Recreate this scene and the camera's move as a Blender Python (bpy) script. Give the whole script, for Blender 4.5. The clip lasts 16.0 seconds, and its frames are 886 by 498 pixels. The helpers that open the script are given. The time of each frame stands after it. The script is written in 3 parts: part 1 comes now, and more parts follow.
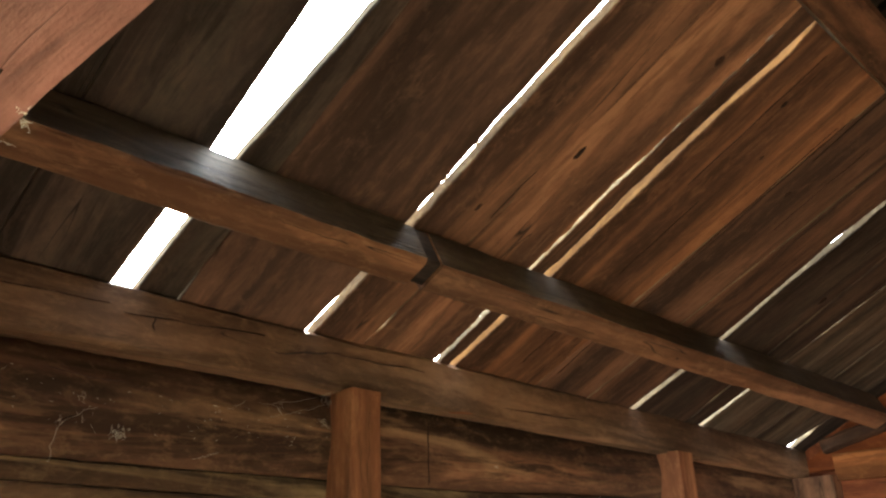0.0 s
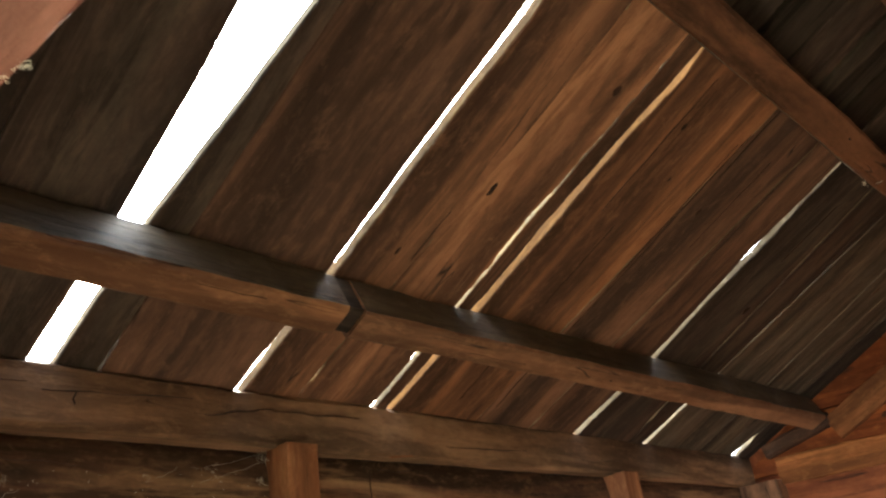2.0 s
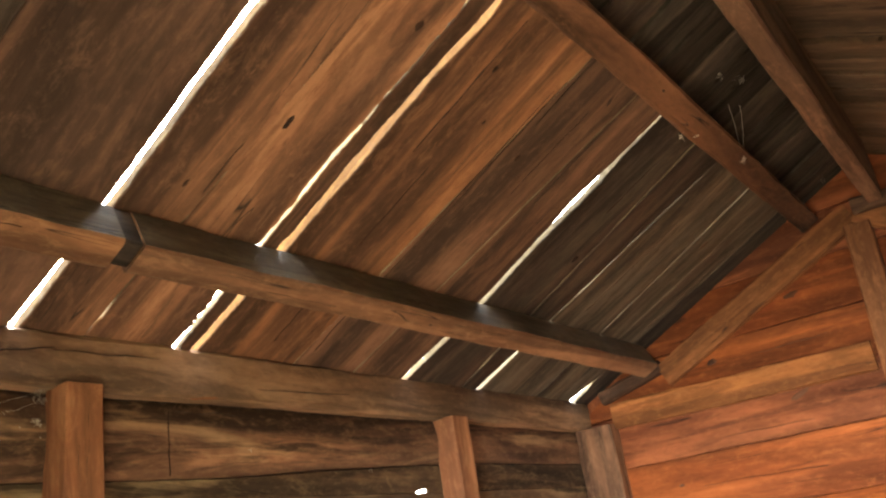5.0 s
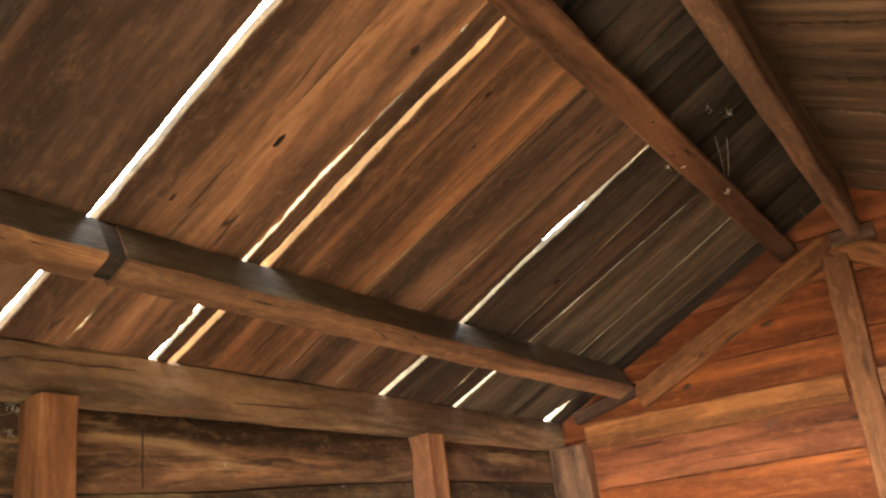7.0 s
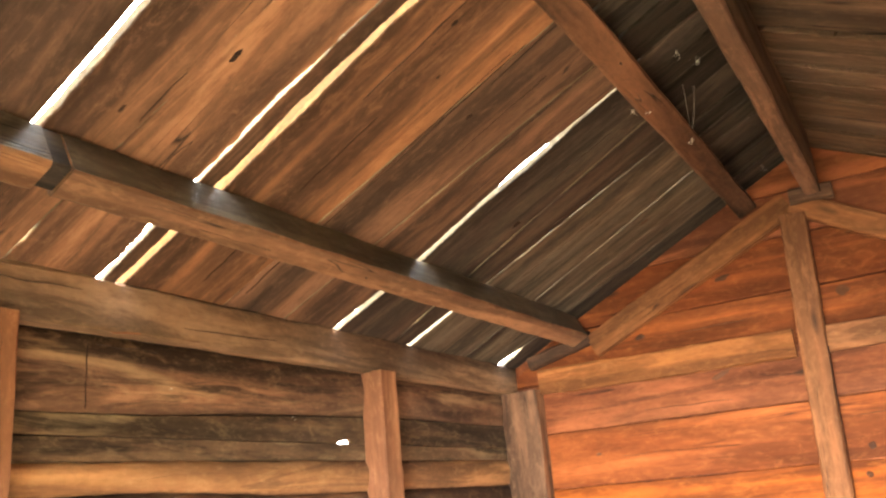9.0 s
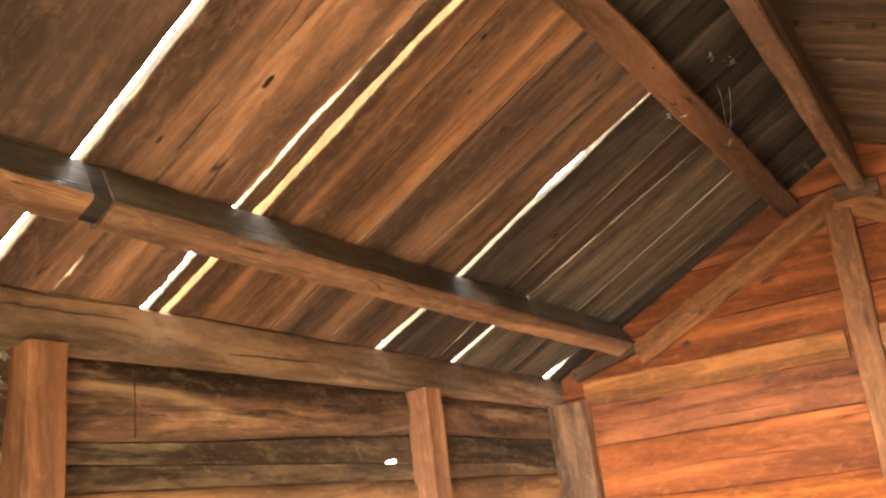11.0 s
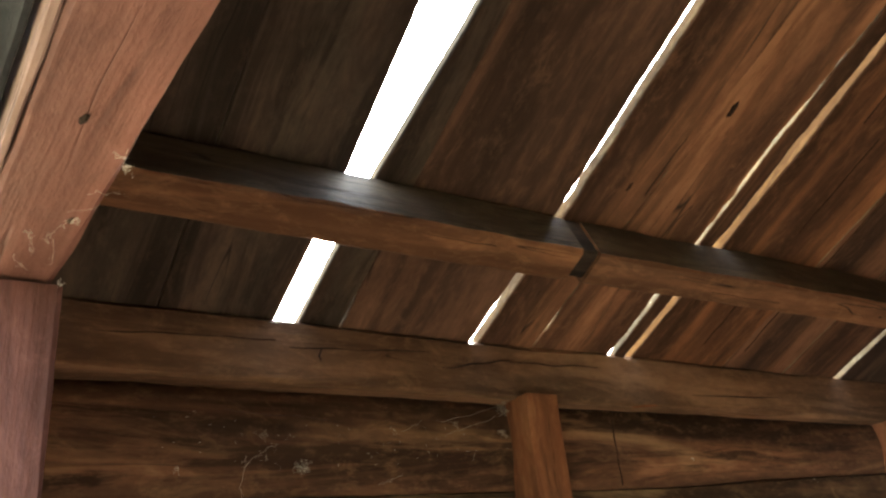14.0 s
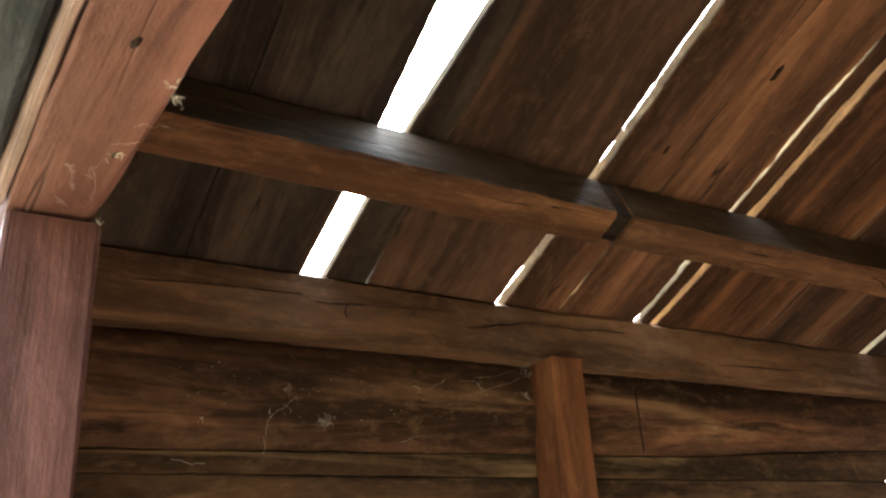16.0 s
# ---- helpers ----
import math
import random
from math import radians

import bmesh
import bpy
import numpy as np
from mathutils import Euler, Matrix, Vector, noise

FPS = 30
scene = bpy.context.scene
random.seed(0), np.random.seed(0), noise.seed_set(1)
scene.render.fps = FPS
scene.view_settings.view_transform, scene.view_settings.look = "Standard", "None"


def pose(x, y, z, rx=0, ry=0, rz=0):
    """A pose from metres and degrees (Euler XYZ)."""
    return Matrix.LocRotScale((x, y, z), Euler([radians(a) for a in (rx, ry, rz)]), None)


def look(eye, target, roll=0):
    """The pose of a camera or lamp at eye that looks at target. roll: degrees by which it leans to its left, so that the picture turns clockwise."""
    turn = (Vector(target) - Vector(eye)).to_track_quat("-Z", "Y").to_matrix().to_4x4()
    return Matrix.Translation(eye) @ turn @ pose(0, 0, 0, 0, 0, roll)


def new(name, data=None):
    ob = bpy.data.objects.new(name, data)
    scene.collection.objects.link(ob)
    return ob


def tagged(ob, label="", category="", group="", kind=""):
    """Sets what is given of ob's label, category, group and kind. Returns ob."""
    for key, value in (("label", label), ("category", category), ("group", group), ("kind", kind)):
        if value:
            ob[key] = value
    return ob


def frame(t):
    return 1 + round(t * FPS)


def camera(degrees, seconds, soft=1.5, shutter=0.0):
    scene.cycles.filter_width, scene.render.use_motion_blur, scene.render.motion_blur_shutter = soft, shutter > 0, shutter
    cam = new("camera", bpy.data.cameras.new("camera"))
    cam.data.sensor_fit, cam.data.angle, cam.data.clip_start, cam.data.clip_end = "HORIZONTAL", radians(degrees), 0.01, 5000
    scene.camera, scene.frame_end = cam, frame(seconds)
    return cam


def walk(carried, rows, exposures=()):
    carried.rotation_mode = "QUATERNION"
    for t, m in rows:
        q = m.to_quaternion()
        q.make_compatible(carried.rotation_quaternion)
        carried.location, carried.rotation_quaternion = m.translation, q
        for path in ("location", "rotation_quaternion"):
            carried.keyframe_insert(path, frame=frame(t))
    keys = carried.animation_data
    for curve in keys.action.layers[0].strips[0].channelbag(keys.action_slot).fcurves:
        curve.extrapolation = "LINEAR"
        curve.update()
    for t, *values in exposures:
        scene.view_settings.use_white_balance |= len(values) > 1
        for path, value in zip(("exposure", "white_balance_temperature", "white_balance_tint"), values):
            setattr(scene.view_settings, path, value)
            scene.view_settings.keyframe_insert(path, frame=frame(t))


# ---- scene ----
cam = camera(56.1, 16.0, 2.4, 0.4)
PATH = [
    (0, (-0.791, 0.685, 1.474), (0.531, 1.969, 2.249), -1.4),
    (0.5, (-0.797, 0.683, 1.481), (0.523, 1.970, 2.257), -1.3),
    (1, (-0.825, 0.642, 1.467), (0.489, 1.885, 2.319), -2.1),
    (1.5, (-0.804, 0.623, 1.477), (0.555, 1.816, 2.333), -3.1),
    (2, (-0.768, 0.63, 1.474), (0.624, 1.789, 2.321), -8.1),
    (2.5, (-0.709, 0.607, 1.48), (0.705, 1.748, 2.317), -7.1),
    (3, (-0.644, 0.527, 1.477), (0.789, 1.627, 2.334), -8.3),
    (3.5, (-0.629, 0.497, 1.469), (0.883, 1.522, 2.284), -8.3),
    (4, (-0.59, 0.476, 1.455), (0.942, 1.483, 2.254), -10.1),
    (4.5, (-0.573, 0.487, 1.425), (0.991, 1.502, 2.147), -9.5),
    (7, (-0.593, 0.49, 1.479), (1.006, 1.458, 2.191), -7.3),
    (7.5, (-0.603, 0.45, 1.479), (1.046, 1.338, 2.18), -5.7),
    (8, (-0.593, 0.47, 1.472), (1.07, 1.374, 2.119), -5.4),
    (8.5, (-0.589, 0.458, 1.483), (1.093, 1.342, 2.107), -4.9),
    (9, (-0.548, 0.498, 1.438), (1.121, 1.426, 2.033), -5.3),
    (11.5, (-0.54, 0.51, 1.449), (1.02, 1.567, 2.118), -8.2),
    (12, (-0.585, 0.632, 1.472), (0.769, 1.902, 2.216), -8.1),
    (12.5, (-0.609, 0.665, 1.468), (0.626, 2.04, 2.231), -8.8),
    (13, (-0.607, 0.665, 1.459), (0.485, 2.149, 2.238), -8.6),
    (13.5, (-0.720, 0.719, 1.496), (0.357, 2.199, 2.303), -7.8),
    (14, (-0.734, 0.732, 1.498), (0.293, 2.250, 2.300), -5.6),
    (14.5, (-0.737, 0.757, 1.501), (0.289, 2.295, 2.263), -3.9),
    (15, (-0.735, 0.754, 1.496), (0.313, 2.279, 2.257), -4.2),
    (15.5, (-0.737, 0.755, 1.493), (0.315, 2.289, 2.228), -3.6),
    (16, (-0.743, 0.772, 1.500), (0.264, 2.341, 2.224), -3.2),
]
EXPOSURES = [(0, 4.45, 6200, 4), (2, 4.4, 6200, 4), (3.5, 4.8, 6300, 4), (4.5, 5.25, 6450, 3), (7, 5.35, 6450, 3), (8, 5.55, 6450, 3), (9, 6.0, 6450, 3), (11.5, 5.95, 6450, 3),
             (12.5, 5.05, 6350, 3), (13.2, 4.9, 6300, 3), (14, 4.35, 6150, 4), (16, 4.3, 6100, 4)]
walk(cam, [(t, look(eye, target, roll)) for t, eye, target, roll in PATH], EXPOSURES)

# ---- world, sun and exposure ----
world = bpy.data.worlds.new("sky")
scene.world = world
world.use_nodes = True
SUN_AZ, SUN_EL = radians(32.0), radians(37.3)      # from +y towards +x
sky = world.node_tree.nodes.new("ShaderNodeTexSky")
sky.sky_type, sky.sun_disc, sky.dust_density, sky.air_density, sky.ozone_density = 'NISHITA', False, 7.0, 0.8, 0.4
sky.sun_elevation, sky.sun_rotation = SUN_EL, SUN_AZ
back = world.node_tree.nodes["Background"]
back.inputs[1].default_value = 0.14
greyer_sky = world.node_tree.nodes.new("ShaderNodeHueSaturation")      # sky colour made less blue, to keep daylight patches neutral
greyer_sky.inputs["Saturation"].default_value = 0.3
world.node_tree.links.new(sky.outputs[0], greyer_sky.inputs["Color"])
world.node_tree.links.new(greyer_sky.outputs[0], back.inputs[0])
to_sun = Vector((math.sin(SUN_AZ) * math.cos(SUN_EL), math.cos(SUN_AZ) * math.cos(SUN_EL), math.sin(SUN_EL)))
sun = new("sun", bpy.data.lights.new("sun", 'SUN'))
sun.data.energy, sun.data.angle, sun.data.color = 3.8, radians(0.55), (1.0, 0.93, 0.82)
sun.matrix_world = look(to_sun * 40, (0, 0, 0))
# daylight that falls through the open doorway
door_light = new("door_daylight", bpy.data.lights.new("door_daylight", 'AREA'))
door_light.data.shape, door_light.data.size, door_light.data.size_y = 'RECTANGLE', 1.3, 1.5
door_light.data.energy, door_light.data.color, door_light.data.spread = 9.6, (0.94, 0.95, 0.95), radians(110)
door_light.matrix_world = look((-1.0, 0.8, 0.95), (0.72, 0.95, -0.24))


# ---- materials ----
def wood(name, base, dark, light, stain=0.5, grey=0.0, crack=0.5, knot=0.5, rough=0.8, bump=0.35, vary=0.35, pale=0.0, grime=0.85, gloss=0.2):
    """Old sawn softwood; the grain runs along the piece's own x."""
    m = bpy.data.materials.new(name)
    m.use_nodes = True
    nt = m.node_tree
    N, L = nt.nodes, nt.links
    bsdf = N["Principled BSDF"]

    def node(kind, **props):
        n = N.new(kind)
        for k, v in props.items():
            n[k] = v
        return n

    def math_(op, a, b=None, clamp=False):
        n = N.new("ShaderNodeMath")
        n.operation, n.use_clamp = op, clamp
        for i, v in enumerate((a, b)):
            if v is None:
                continue
            if isinstance(v, (int, float)):
                n.inputs[i].default_value = v
            else:
                L.new(v, n.inputs[i])
        return n.outputs[0]

    def noise_(vec, scale, detail=4.0, rough_=0.6, dist=0.0):
        n = N.new("ShaderNodeTexNoise")
        n.inputs["Scale"].default_value = scale
        n.inputs["Detail"].default_value = detail
        n.inputs["Roughness"].default_value = rough_
        n.inputs["Distortion"].default_value = dist
        L.new(vec, n.inputs["Vector"])
        return n.outputs["Fac"]

    def scaled(vec, s):
        n = N.new("ShaderNodeVectorMath")
        n.operation = 'MULTIPLY'
        L.new(vec, n.inputs[0])
        n.inputs[1].default_value = s
        return n.outputs[0]

    def span(v, lo, hi, a=0.0, b=1.0):
        n = N.new("ShaderNodeMapRange")
        n.clamp = True
        for i, q in enumerate((lo, hi, a, b)):
            n.inputs[i + 1].default_value = q
        L.new(v, n.inputs[0])
        return n.outputs[0]

    def mix(f, a, b, how='MIX'):
        n = N.new("ShaderNodeMix")
        n.data_type, n.blend_type = 'RGBA', how
        if isinstance(f, (int, float)):
            n.inputs[0].default_value = f
        else:
            L.new(f, n.inputs[0])
        for i, v in ((6, a), (7, b)):
            if isinstance(v, tuple):
                n.inputs[i].default_value = (*v, 1)
            else:
                L.new(v, n.inputs[i])
        return n.outputs[2]

    info, co = N.new("ShaderNodeObjectInfo"), N.new("ShaderNodeTexCoord")
    shift = N.new("ShaderNodeVectorMath")
    shift.operation = 'MULTIPLY_ADD'
    comb = N.new("ShaderNodeCombineXYZ")
    for i in range(3):
        L.new(info.outputs["Random"], comb.inputs[i])
    L.new(comb.outputs[0], shift.inputs[0])
    shift.inputs[1].default_value = (37.0, 21.0, 13.0)
    L.new(co.outputs["Object"], shift.inputs[2])
    P = shift.outputs[0]
    # slow waviness of the grain
    warp = noise_(scaled(P, (2.2, 6.0, 6.0)), 1.0, 2.0)
    wvec = N.new("ShaderNodeCombineXYZ")
    w = math_('MULTIPLY', math_('SUBTRACT', warp, 0.5), 0.022)
    L.new(w, wvec.inputs[1]); L.new(w, wvec.inputs[2])
    add = N.new("ShaderNodeVectorMath")
    L.new(P, add.inputs[0]); L.new(wvec.outputs[0], add.inputs[1])
    G = add.outputs[0]
    broad = noise_(scaled(G, (0.6, 6.0, 6.0)), 1.0, 4.5, 0.55, 0.5)
    fine = noise_(scaled(G, (5.0, 170.0, 170.0)), 1.0, 3.0, 0.6)
    rings = noise_(scaled(G, (0.7, 55.0, 55.0)), 1.0, 2.0, 0.5, 0.6)
    blot = noise_(scaled(P, (1.0, 5.0, 5.0)), 1.0, 5.0, 0.6, 0.5)
    mid = noise_(scaled(G, (2.2, 9.0, 9.0)), 1.0, 6.0, 0.7, 0.4)
    c = mix(span(broad, 0.34, 0.63), dark, base)
    band = noise_(scaled(G, (0.35, 8.5, 8.5)), 1.0, 3.0, 0.5, 0.4)
    c = mix(math_('MULTIPLY', span(band, 0.47, 0.6), 0.82), c, tuple(0.75 * v for v in dark))
    c = mix(math_('MULTIPLY', span(rings, 0.5, 0.75), 0.09), c, light)
    c = mix(math_('MULTIPLY', span(fine, 0.35, 0.65, 1.0, 0.0), 0.13), c, dark)
    c = mix(math_('MULTIPLY', span(blot, 0.44, 0.62), stain), c, tuple(0.28 * v for v in dark))
    c = mix(math_('MULTIPLY', span(mid, 0.55, 0.75), stain * 0.75), c, tuple(0.4 * v for v in dark))
    if grey:
        c = mix(math_('MULTIPLY', span(noise_(scaled(P, (1.2, 5.0, 5.0)), 1.3, 5.0), 0.4, 0.68), grey), c, (0.26, 0.22, 0.16))
    if pale:
        c = mix(math_('MULTIPLY', span(noise_(scaled(P, (1.1, 7.0, 7.0)), 1.0, 4.0, 0.6, 0.6), 0.56, 0.68), pale), c, light)
    # old water and soot marks, drawn out along the grain, with a ragged rim
    mark = noise_(scaled(G, (0.9, 9.0, 9.0)), 1.0, 7.0, 0.66, 0.9)
    streak = noise_(scaled(G, (0.9, 34.0, 34.0)), 1.0, 4.0, 0.6, 0.3)
    c = mix(math_('MULTIPLY', span(mark, 0.5, 0.585), grime), c, tuple(0.3 * v for v in dark))
    c = mix(math_('MULTIPLY', span(streak, 0.56, 0.66), grime * 0.18), c, tuple(0.45 * v for v in dark))
    pit = noise_(scaled(P, (22.0, 48.0, 48.0)), 1.0, 5.0, 0.7)
    c = mix(math_('MULTIPLY', span(pit, 0.52, 0.7), 0.22), c, tuple(0.5 * v for v in dark))
    c = mix(math_('MULTIPLY', span(pit, 0.48, 0.34), 0.12), c, light)
    mottle = noise_(scaled(P, (9.0, 20.0, 20.0)), 1.0, 8.0, 0.75, 0.6)
    c = mix(math_('MULTIPLY', span(mottle, 0.5, 0.64), 0.3), c, tuple(0.55 * v for v in dark))
    c = mix(math_('MULTIPLY', span(mottle, 0.46, 0.34), 0.2), c, light)
    # drying cracks
    split = noise_(scaled(G, (0.75, 22.0, 22.0)), 1.0, 1.0, 0.4)
    line = span(math_('ABSOLUTE', math_('SUBTRACT', split, 0.5)), 0.0, 0.008, 1.0, 0.0)
    where = span(noise_(scaled(P, (2.0, 7.0, 7.0)), 1.0, 2.0), 0.54, 0.6)
    line = math_('MULTIPLY', line, where)
    c = mix(math_('MULTIPLY', line, crack), c, (0.012, 0.008, 0.006))
    # knots
    vor = N.new("ShaderNodeTexVoronoi")
    vor.inputs["Scale"].default_value = 1.0
    L.new(scaled(G, (2.3, 8.0, 8.0)), vor.inputs["Vector"])
    sepc = N.new("ShaderNodeSeparateColor")
    L.new(vor.outputs["Color"], sepc.inputs[0])
    eye_ = math_('MULTIPLY', span(vor.outputs["Distance"], 0.06, 0.15, 1.0, 0.0), span(math_('FRACT', math_('MULTIPLY', sepc.outputs[0], 9.7)), 0.66, 0.7))
    c = mix(math_('MULTIPLY', eye_, knot), c, (0.03, 0.015, 0.009))
    hsv = N.new("ShaderNodeHueSaturation")
    L.new(c, hsv.inputs["Color"])
    L.new(span(info.outputs["Random"], 0, 1, 1 - vary, 1 + vary), hsv.inputs["Value"])
    frac = math_('FRACT', math_('MULTIPLY', info.outputs["Random"], 7.31))
    L.new(span(frac, 0, 1, 0.95, 1.07), hsv.inputs["Saturation"])
    L.new(hsv.outputs[0], bsdf.inputs["Base Color"])
    L.new(span(broad, 0.3, 0.7, rough + 0.1, rough - 0.1), bsdf.inputs["Roughness"])
    bsdf.inputs["Specular IOR Level"].default_value = gloss
    high = math_('ADD', math_('MULTIPLY', fine, 0.25), math_('MULTIPLY', broad, 0.6))
    high = math_('SUBTRACT', high, math_('MULTIPLY', pit, 0.5))
    high = math_('SUBTRACT', high, math_('MULTIPLY', line, 0.8))
    high = math_('SUBTRACT', high, math_('MULTIPLY', eye_, 0.3 * knot))
    bp = N.new("ShaderNodeBump")
    bp.inputs["Strength"].default_value, bp.inputs["Distance"].default_value = bump, 0.012
    L.new(high, bp.inputs["Height"])
    L.new(bp.outputs[0], bsdf.inputs["Normal"])
    return m


def plain(name, col, rough=0.9, scale=6.0, amount=0.35):
    m = bpy.data.materials.new(name)
    m.use_nodes = True
    nt = m.node_tree
    b = nt.nodes["Principled BSDF"]
    n = nt.nodes.new("ShaderNodeTexNoise")
    n.inputs["Scale"].default_value, n.inputs["Detail"].default_value = scale, 8
    r = nt.nodes.new("ShaderNodeMix")
    r.data_type = 'RGBA'
    r.inputs[6].default_value = (*[v * (1 - amount) for v in col], 1)
    r.inputs[7].default_value = (*[min(1, v * (1 + amount)) for v in col], 1)
    nt.links.new(n.outputs["Fac"], r.inputs[0])
    nt.links.new(r.outputs[2], b.inputs["Base Color"])
    b.inputs["Roughness"].default_value = rough
    return m


ROOF = wood("roof_wood", (0.38, 0.178, 0.09), (0.095, 0.048, 0.03), (0.44, 0.23, 0.125), stain=0.45, grime=0.45, crack=0.95, knot=0.7, vary=0.15)
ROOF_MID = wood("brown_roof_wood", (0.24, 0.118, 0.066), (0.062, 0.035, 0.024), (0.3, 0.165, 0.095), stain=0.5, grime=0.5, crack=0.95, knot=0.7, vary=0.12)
ROOF_GREY = wood("weathered_roof_wood", (0.2, 0.138, 0.085), (0.06, 0.041, 0.029), (0.3, 0.22, 0.14), stain=0.5, grime=0.5, grey=0.4, crack=0.95, knot=0.5, vary=0.15)
ROOF_DARK = wood("dark_roof_wood", (0.12, 0.073, 0.052), (0.036, 0.024, 0.019), (0.175, 0.115, 0.08), stain=0.7, grime=0.6, grey=0.2, crack=0.9, vary=0.2)
# Near-black: dimness near the ridge and in recesses, put into the colour.
SHADE_BLACK = wood("shade_black_roof_wood", (0.062, 0.042, 0.03), (0.02, 0.014, 0.011), (0.1, 0.07, 0.05), stain=0.7, grey=0.15, crack=0.8, vary=0.3)
FAR = wood("brown_far_slope_wood", (0.26, 0.152, 0.09), (0.085, 0.05, 0.032), (0.34, 0.215, 0.13), grime=0.45, stain=0.45, grey=0.15, crack=0.95, knot=0.8, vary=0.2)
# Board edges in the gaps: weathered wood, brightened and warmed for daylight on them.
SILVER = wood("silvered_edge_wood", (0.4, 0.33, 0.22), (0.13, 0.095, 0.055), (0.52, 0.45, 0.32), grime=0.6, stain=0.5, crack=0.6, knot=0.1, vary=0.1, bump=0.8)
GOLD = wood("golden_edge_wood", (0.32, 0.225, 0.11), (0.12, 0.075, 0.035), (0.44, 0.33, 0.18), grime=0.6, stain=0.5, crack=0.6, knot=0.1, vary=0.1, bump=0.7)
DAYLIT_EDGE = wood("daylit_orange_edge_wood", (0.42, 0.212, 0.07), (0.2, 0.1, 0.036), (0.52, 0.31, 0.115), grime=0.55, stain=0.5, crack=0.6, knot=0.1, vary=0.05)
# Weak light high under the roof is put into this darker beam colour.
DIM_BEAM = wood("dimmed_beam_wood", (0.2, 0.092, 0.05), (0.07, 0.034, 0.02), (0.27, 0.14, 0.078), stain=0.65, grime=0.6, crack=0.95, knot=0.6, vary=0.1, bump=0.6)
BEAM = wood("beam_wood", (0.36, 0.18, 0.1), (0.12, 0.06, 0.036), (0.46, 0.255, 0.145), stain=0.65, grime=0.6, crack=0.95, knot=0.4, vary=0.12)
# Lighter than BEAM, because the purlins' undersides catch light from below.
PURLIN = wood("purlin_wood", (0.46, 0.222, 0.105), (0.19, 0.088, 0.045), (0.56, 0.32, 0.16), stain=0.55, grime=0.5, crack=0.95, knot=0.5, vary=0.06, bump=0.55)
PLATE = wood("wall_plate_wood", (0.42, 0.225, 0.112), (0.15, 0.078, 0.042), (0.52, 0.3, 0.155), grey=0.2, stain=0.65, grime=0.55, crack=0.95, knot=0.4, vary=0.05, bump=0.5)
# Weathered grey-brown beam sides, darkened too for the weaker light they get.
DIM_SIDE = wood("weathered_shaded_wood", (0.2, 0.138, 0.08), (0.07, 0.047, 0.03), (0.34, 0.26, 0.165), stain=0.6, grey=0.3, grime=0.45, rough=0.62, gloss=0.35, crack=0.9, knot=0.3, vary=0.1, bump=0.5)
POST = wood("post_wood", (0.54, 0.235, 0.105), (0.24, 0.09, 0.042), (0.64, 0.33, 0.16), grime=0.4, stain=0.5, crack=0.8, knot=0.4, vary=0.1)
WALL = wood("stained_wall_wood", (0.29, 0.138, 0.07), (0.08, 0.04, 0.025), (0.48, 0.29, 0.145), stain=0.75, pale=0.5, crack=0.6, knot=0.4, vary=0.12)
WALL_DARK = wood("dark_wall_wood", (0.19, 0.108, 0.06), (0.055, 0.034, 0.022), (0.44, 0.31, 0.17), stain=0.7, pale=0.55, crack=0.6, knot=0.3, vary=0.1)
LOG = wood("bare_log_wood", (0.6, 0.28, 0.1), (0.24, 0.105, 0.045), (0.68, 0.38, 0.17), stain=0.5, grime=0.55, crack=0.7, knot=0.4, vary=0.05)
GABLE = wood("orange_gable_wood", (0.46, 0.124, 0.031), (0.2, 0.048, 0.014), (0.57, 0.195, 0.055), grime=0.5, stain=0.55, crack=0.8, knot=0.75, vary=0.12)
RAIL = wood("pale_rail_wood", (0.47, 0.168, 0.048), (0.19, 0.064, 0.021), (0.57, 0.25, 0.085), grime=0.5, stain=0.55, crack=0.8, knot=0.6, vary=0.08)
FRAME = wood("red_brown_frame_wood", (0.21, 0.082, 0.062), (0.105, 0.04, 0.031), (0.27, 0.125, 0.1), grime=0.5, stain=0.5, crack=0.5, knot=0.3, vary=0.1, rough=0.65)
TRIM = wood("grey_trim_wood", (0.1, 0.1, 0.116), (0.045, 0.046, 0.055), (0.17, 0.17, 0.185), stain=0.4, vary=0.1)
PALE = wood("pale_strip_wood", (0.38, 0.25, 0.225), (0.24, 0.155, 0.138), (0.46, 0.33, 0.3), grime=0.2, stain=0.2, vary=0.05)
KNOT = wood("knot_wood", (0.085, 0.042, 0.024), (0.035, 0.018, 0.012), (0.12, 0.06, 0.035), stain=0.5, vary=0.3)
GKNOT = wood("gable_knot_wood", (0.2, 0.075, 0.032), (0.09, 0.034, 0.016), (0.26, 0.11, 0.05), stain=0.4, vary=0.2)
FLOOR = wood("floor_wood", (0.3, 0.23, 0.16), (0.19, 0.135, 0.088), (0.37, 0.29, 0.2), grime=0.45, stain=0.2)
SOIL = plain("grassy_soil", (0.11, 0.1, 0.055), 0.95, 1.5)
SILK = plain("dusty_silk", (0.72, 0.68, 0.6), 0.9, 60.0, 0.2)
RUST = plain("rusty_iron", (0.12, 0.06, 0.035), 0.7, 80.0, 0.4)


# ---- builders ----
def mesh_of(bm, name, mat, smooth=False):
    bmesh.ops.recalc_face_normals(bm, faces=bm.faces)
    me = bpy.data.meshes.new(name)
    bm.to_mesh(me)
    bm.free()
    me.materials.append(mat)
    for p in me.polygons:
        p.use_smooth = smooth
    return me


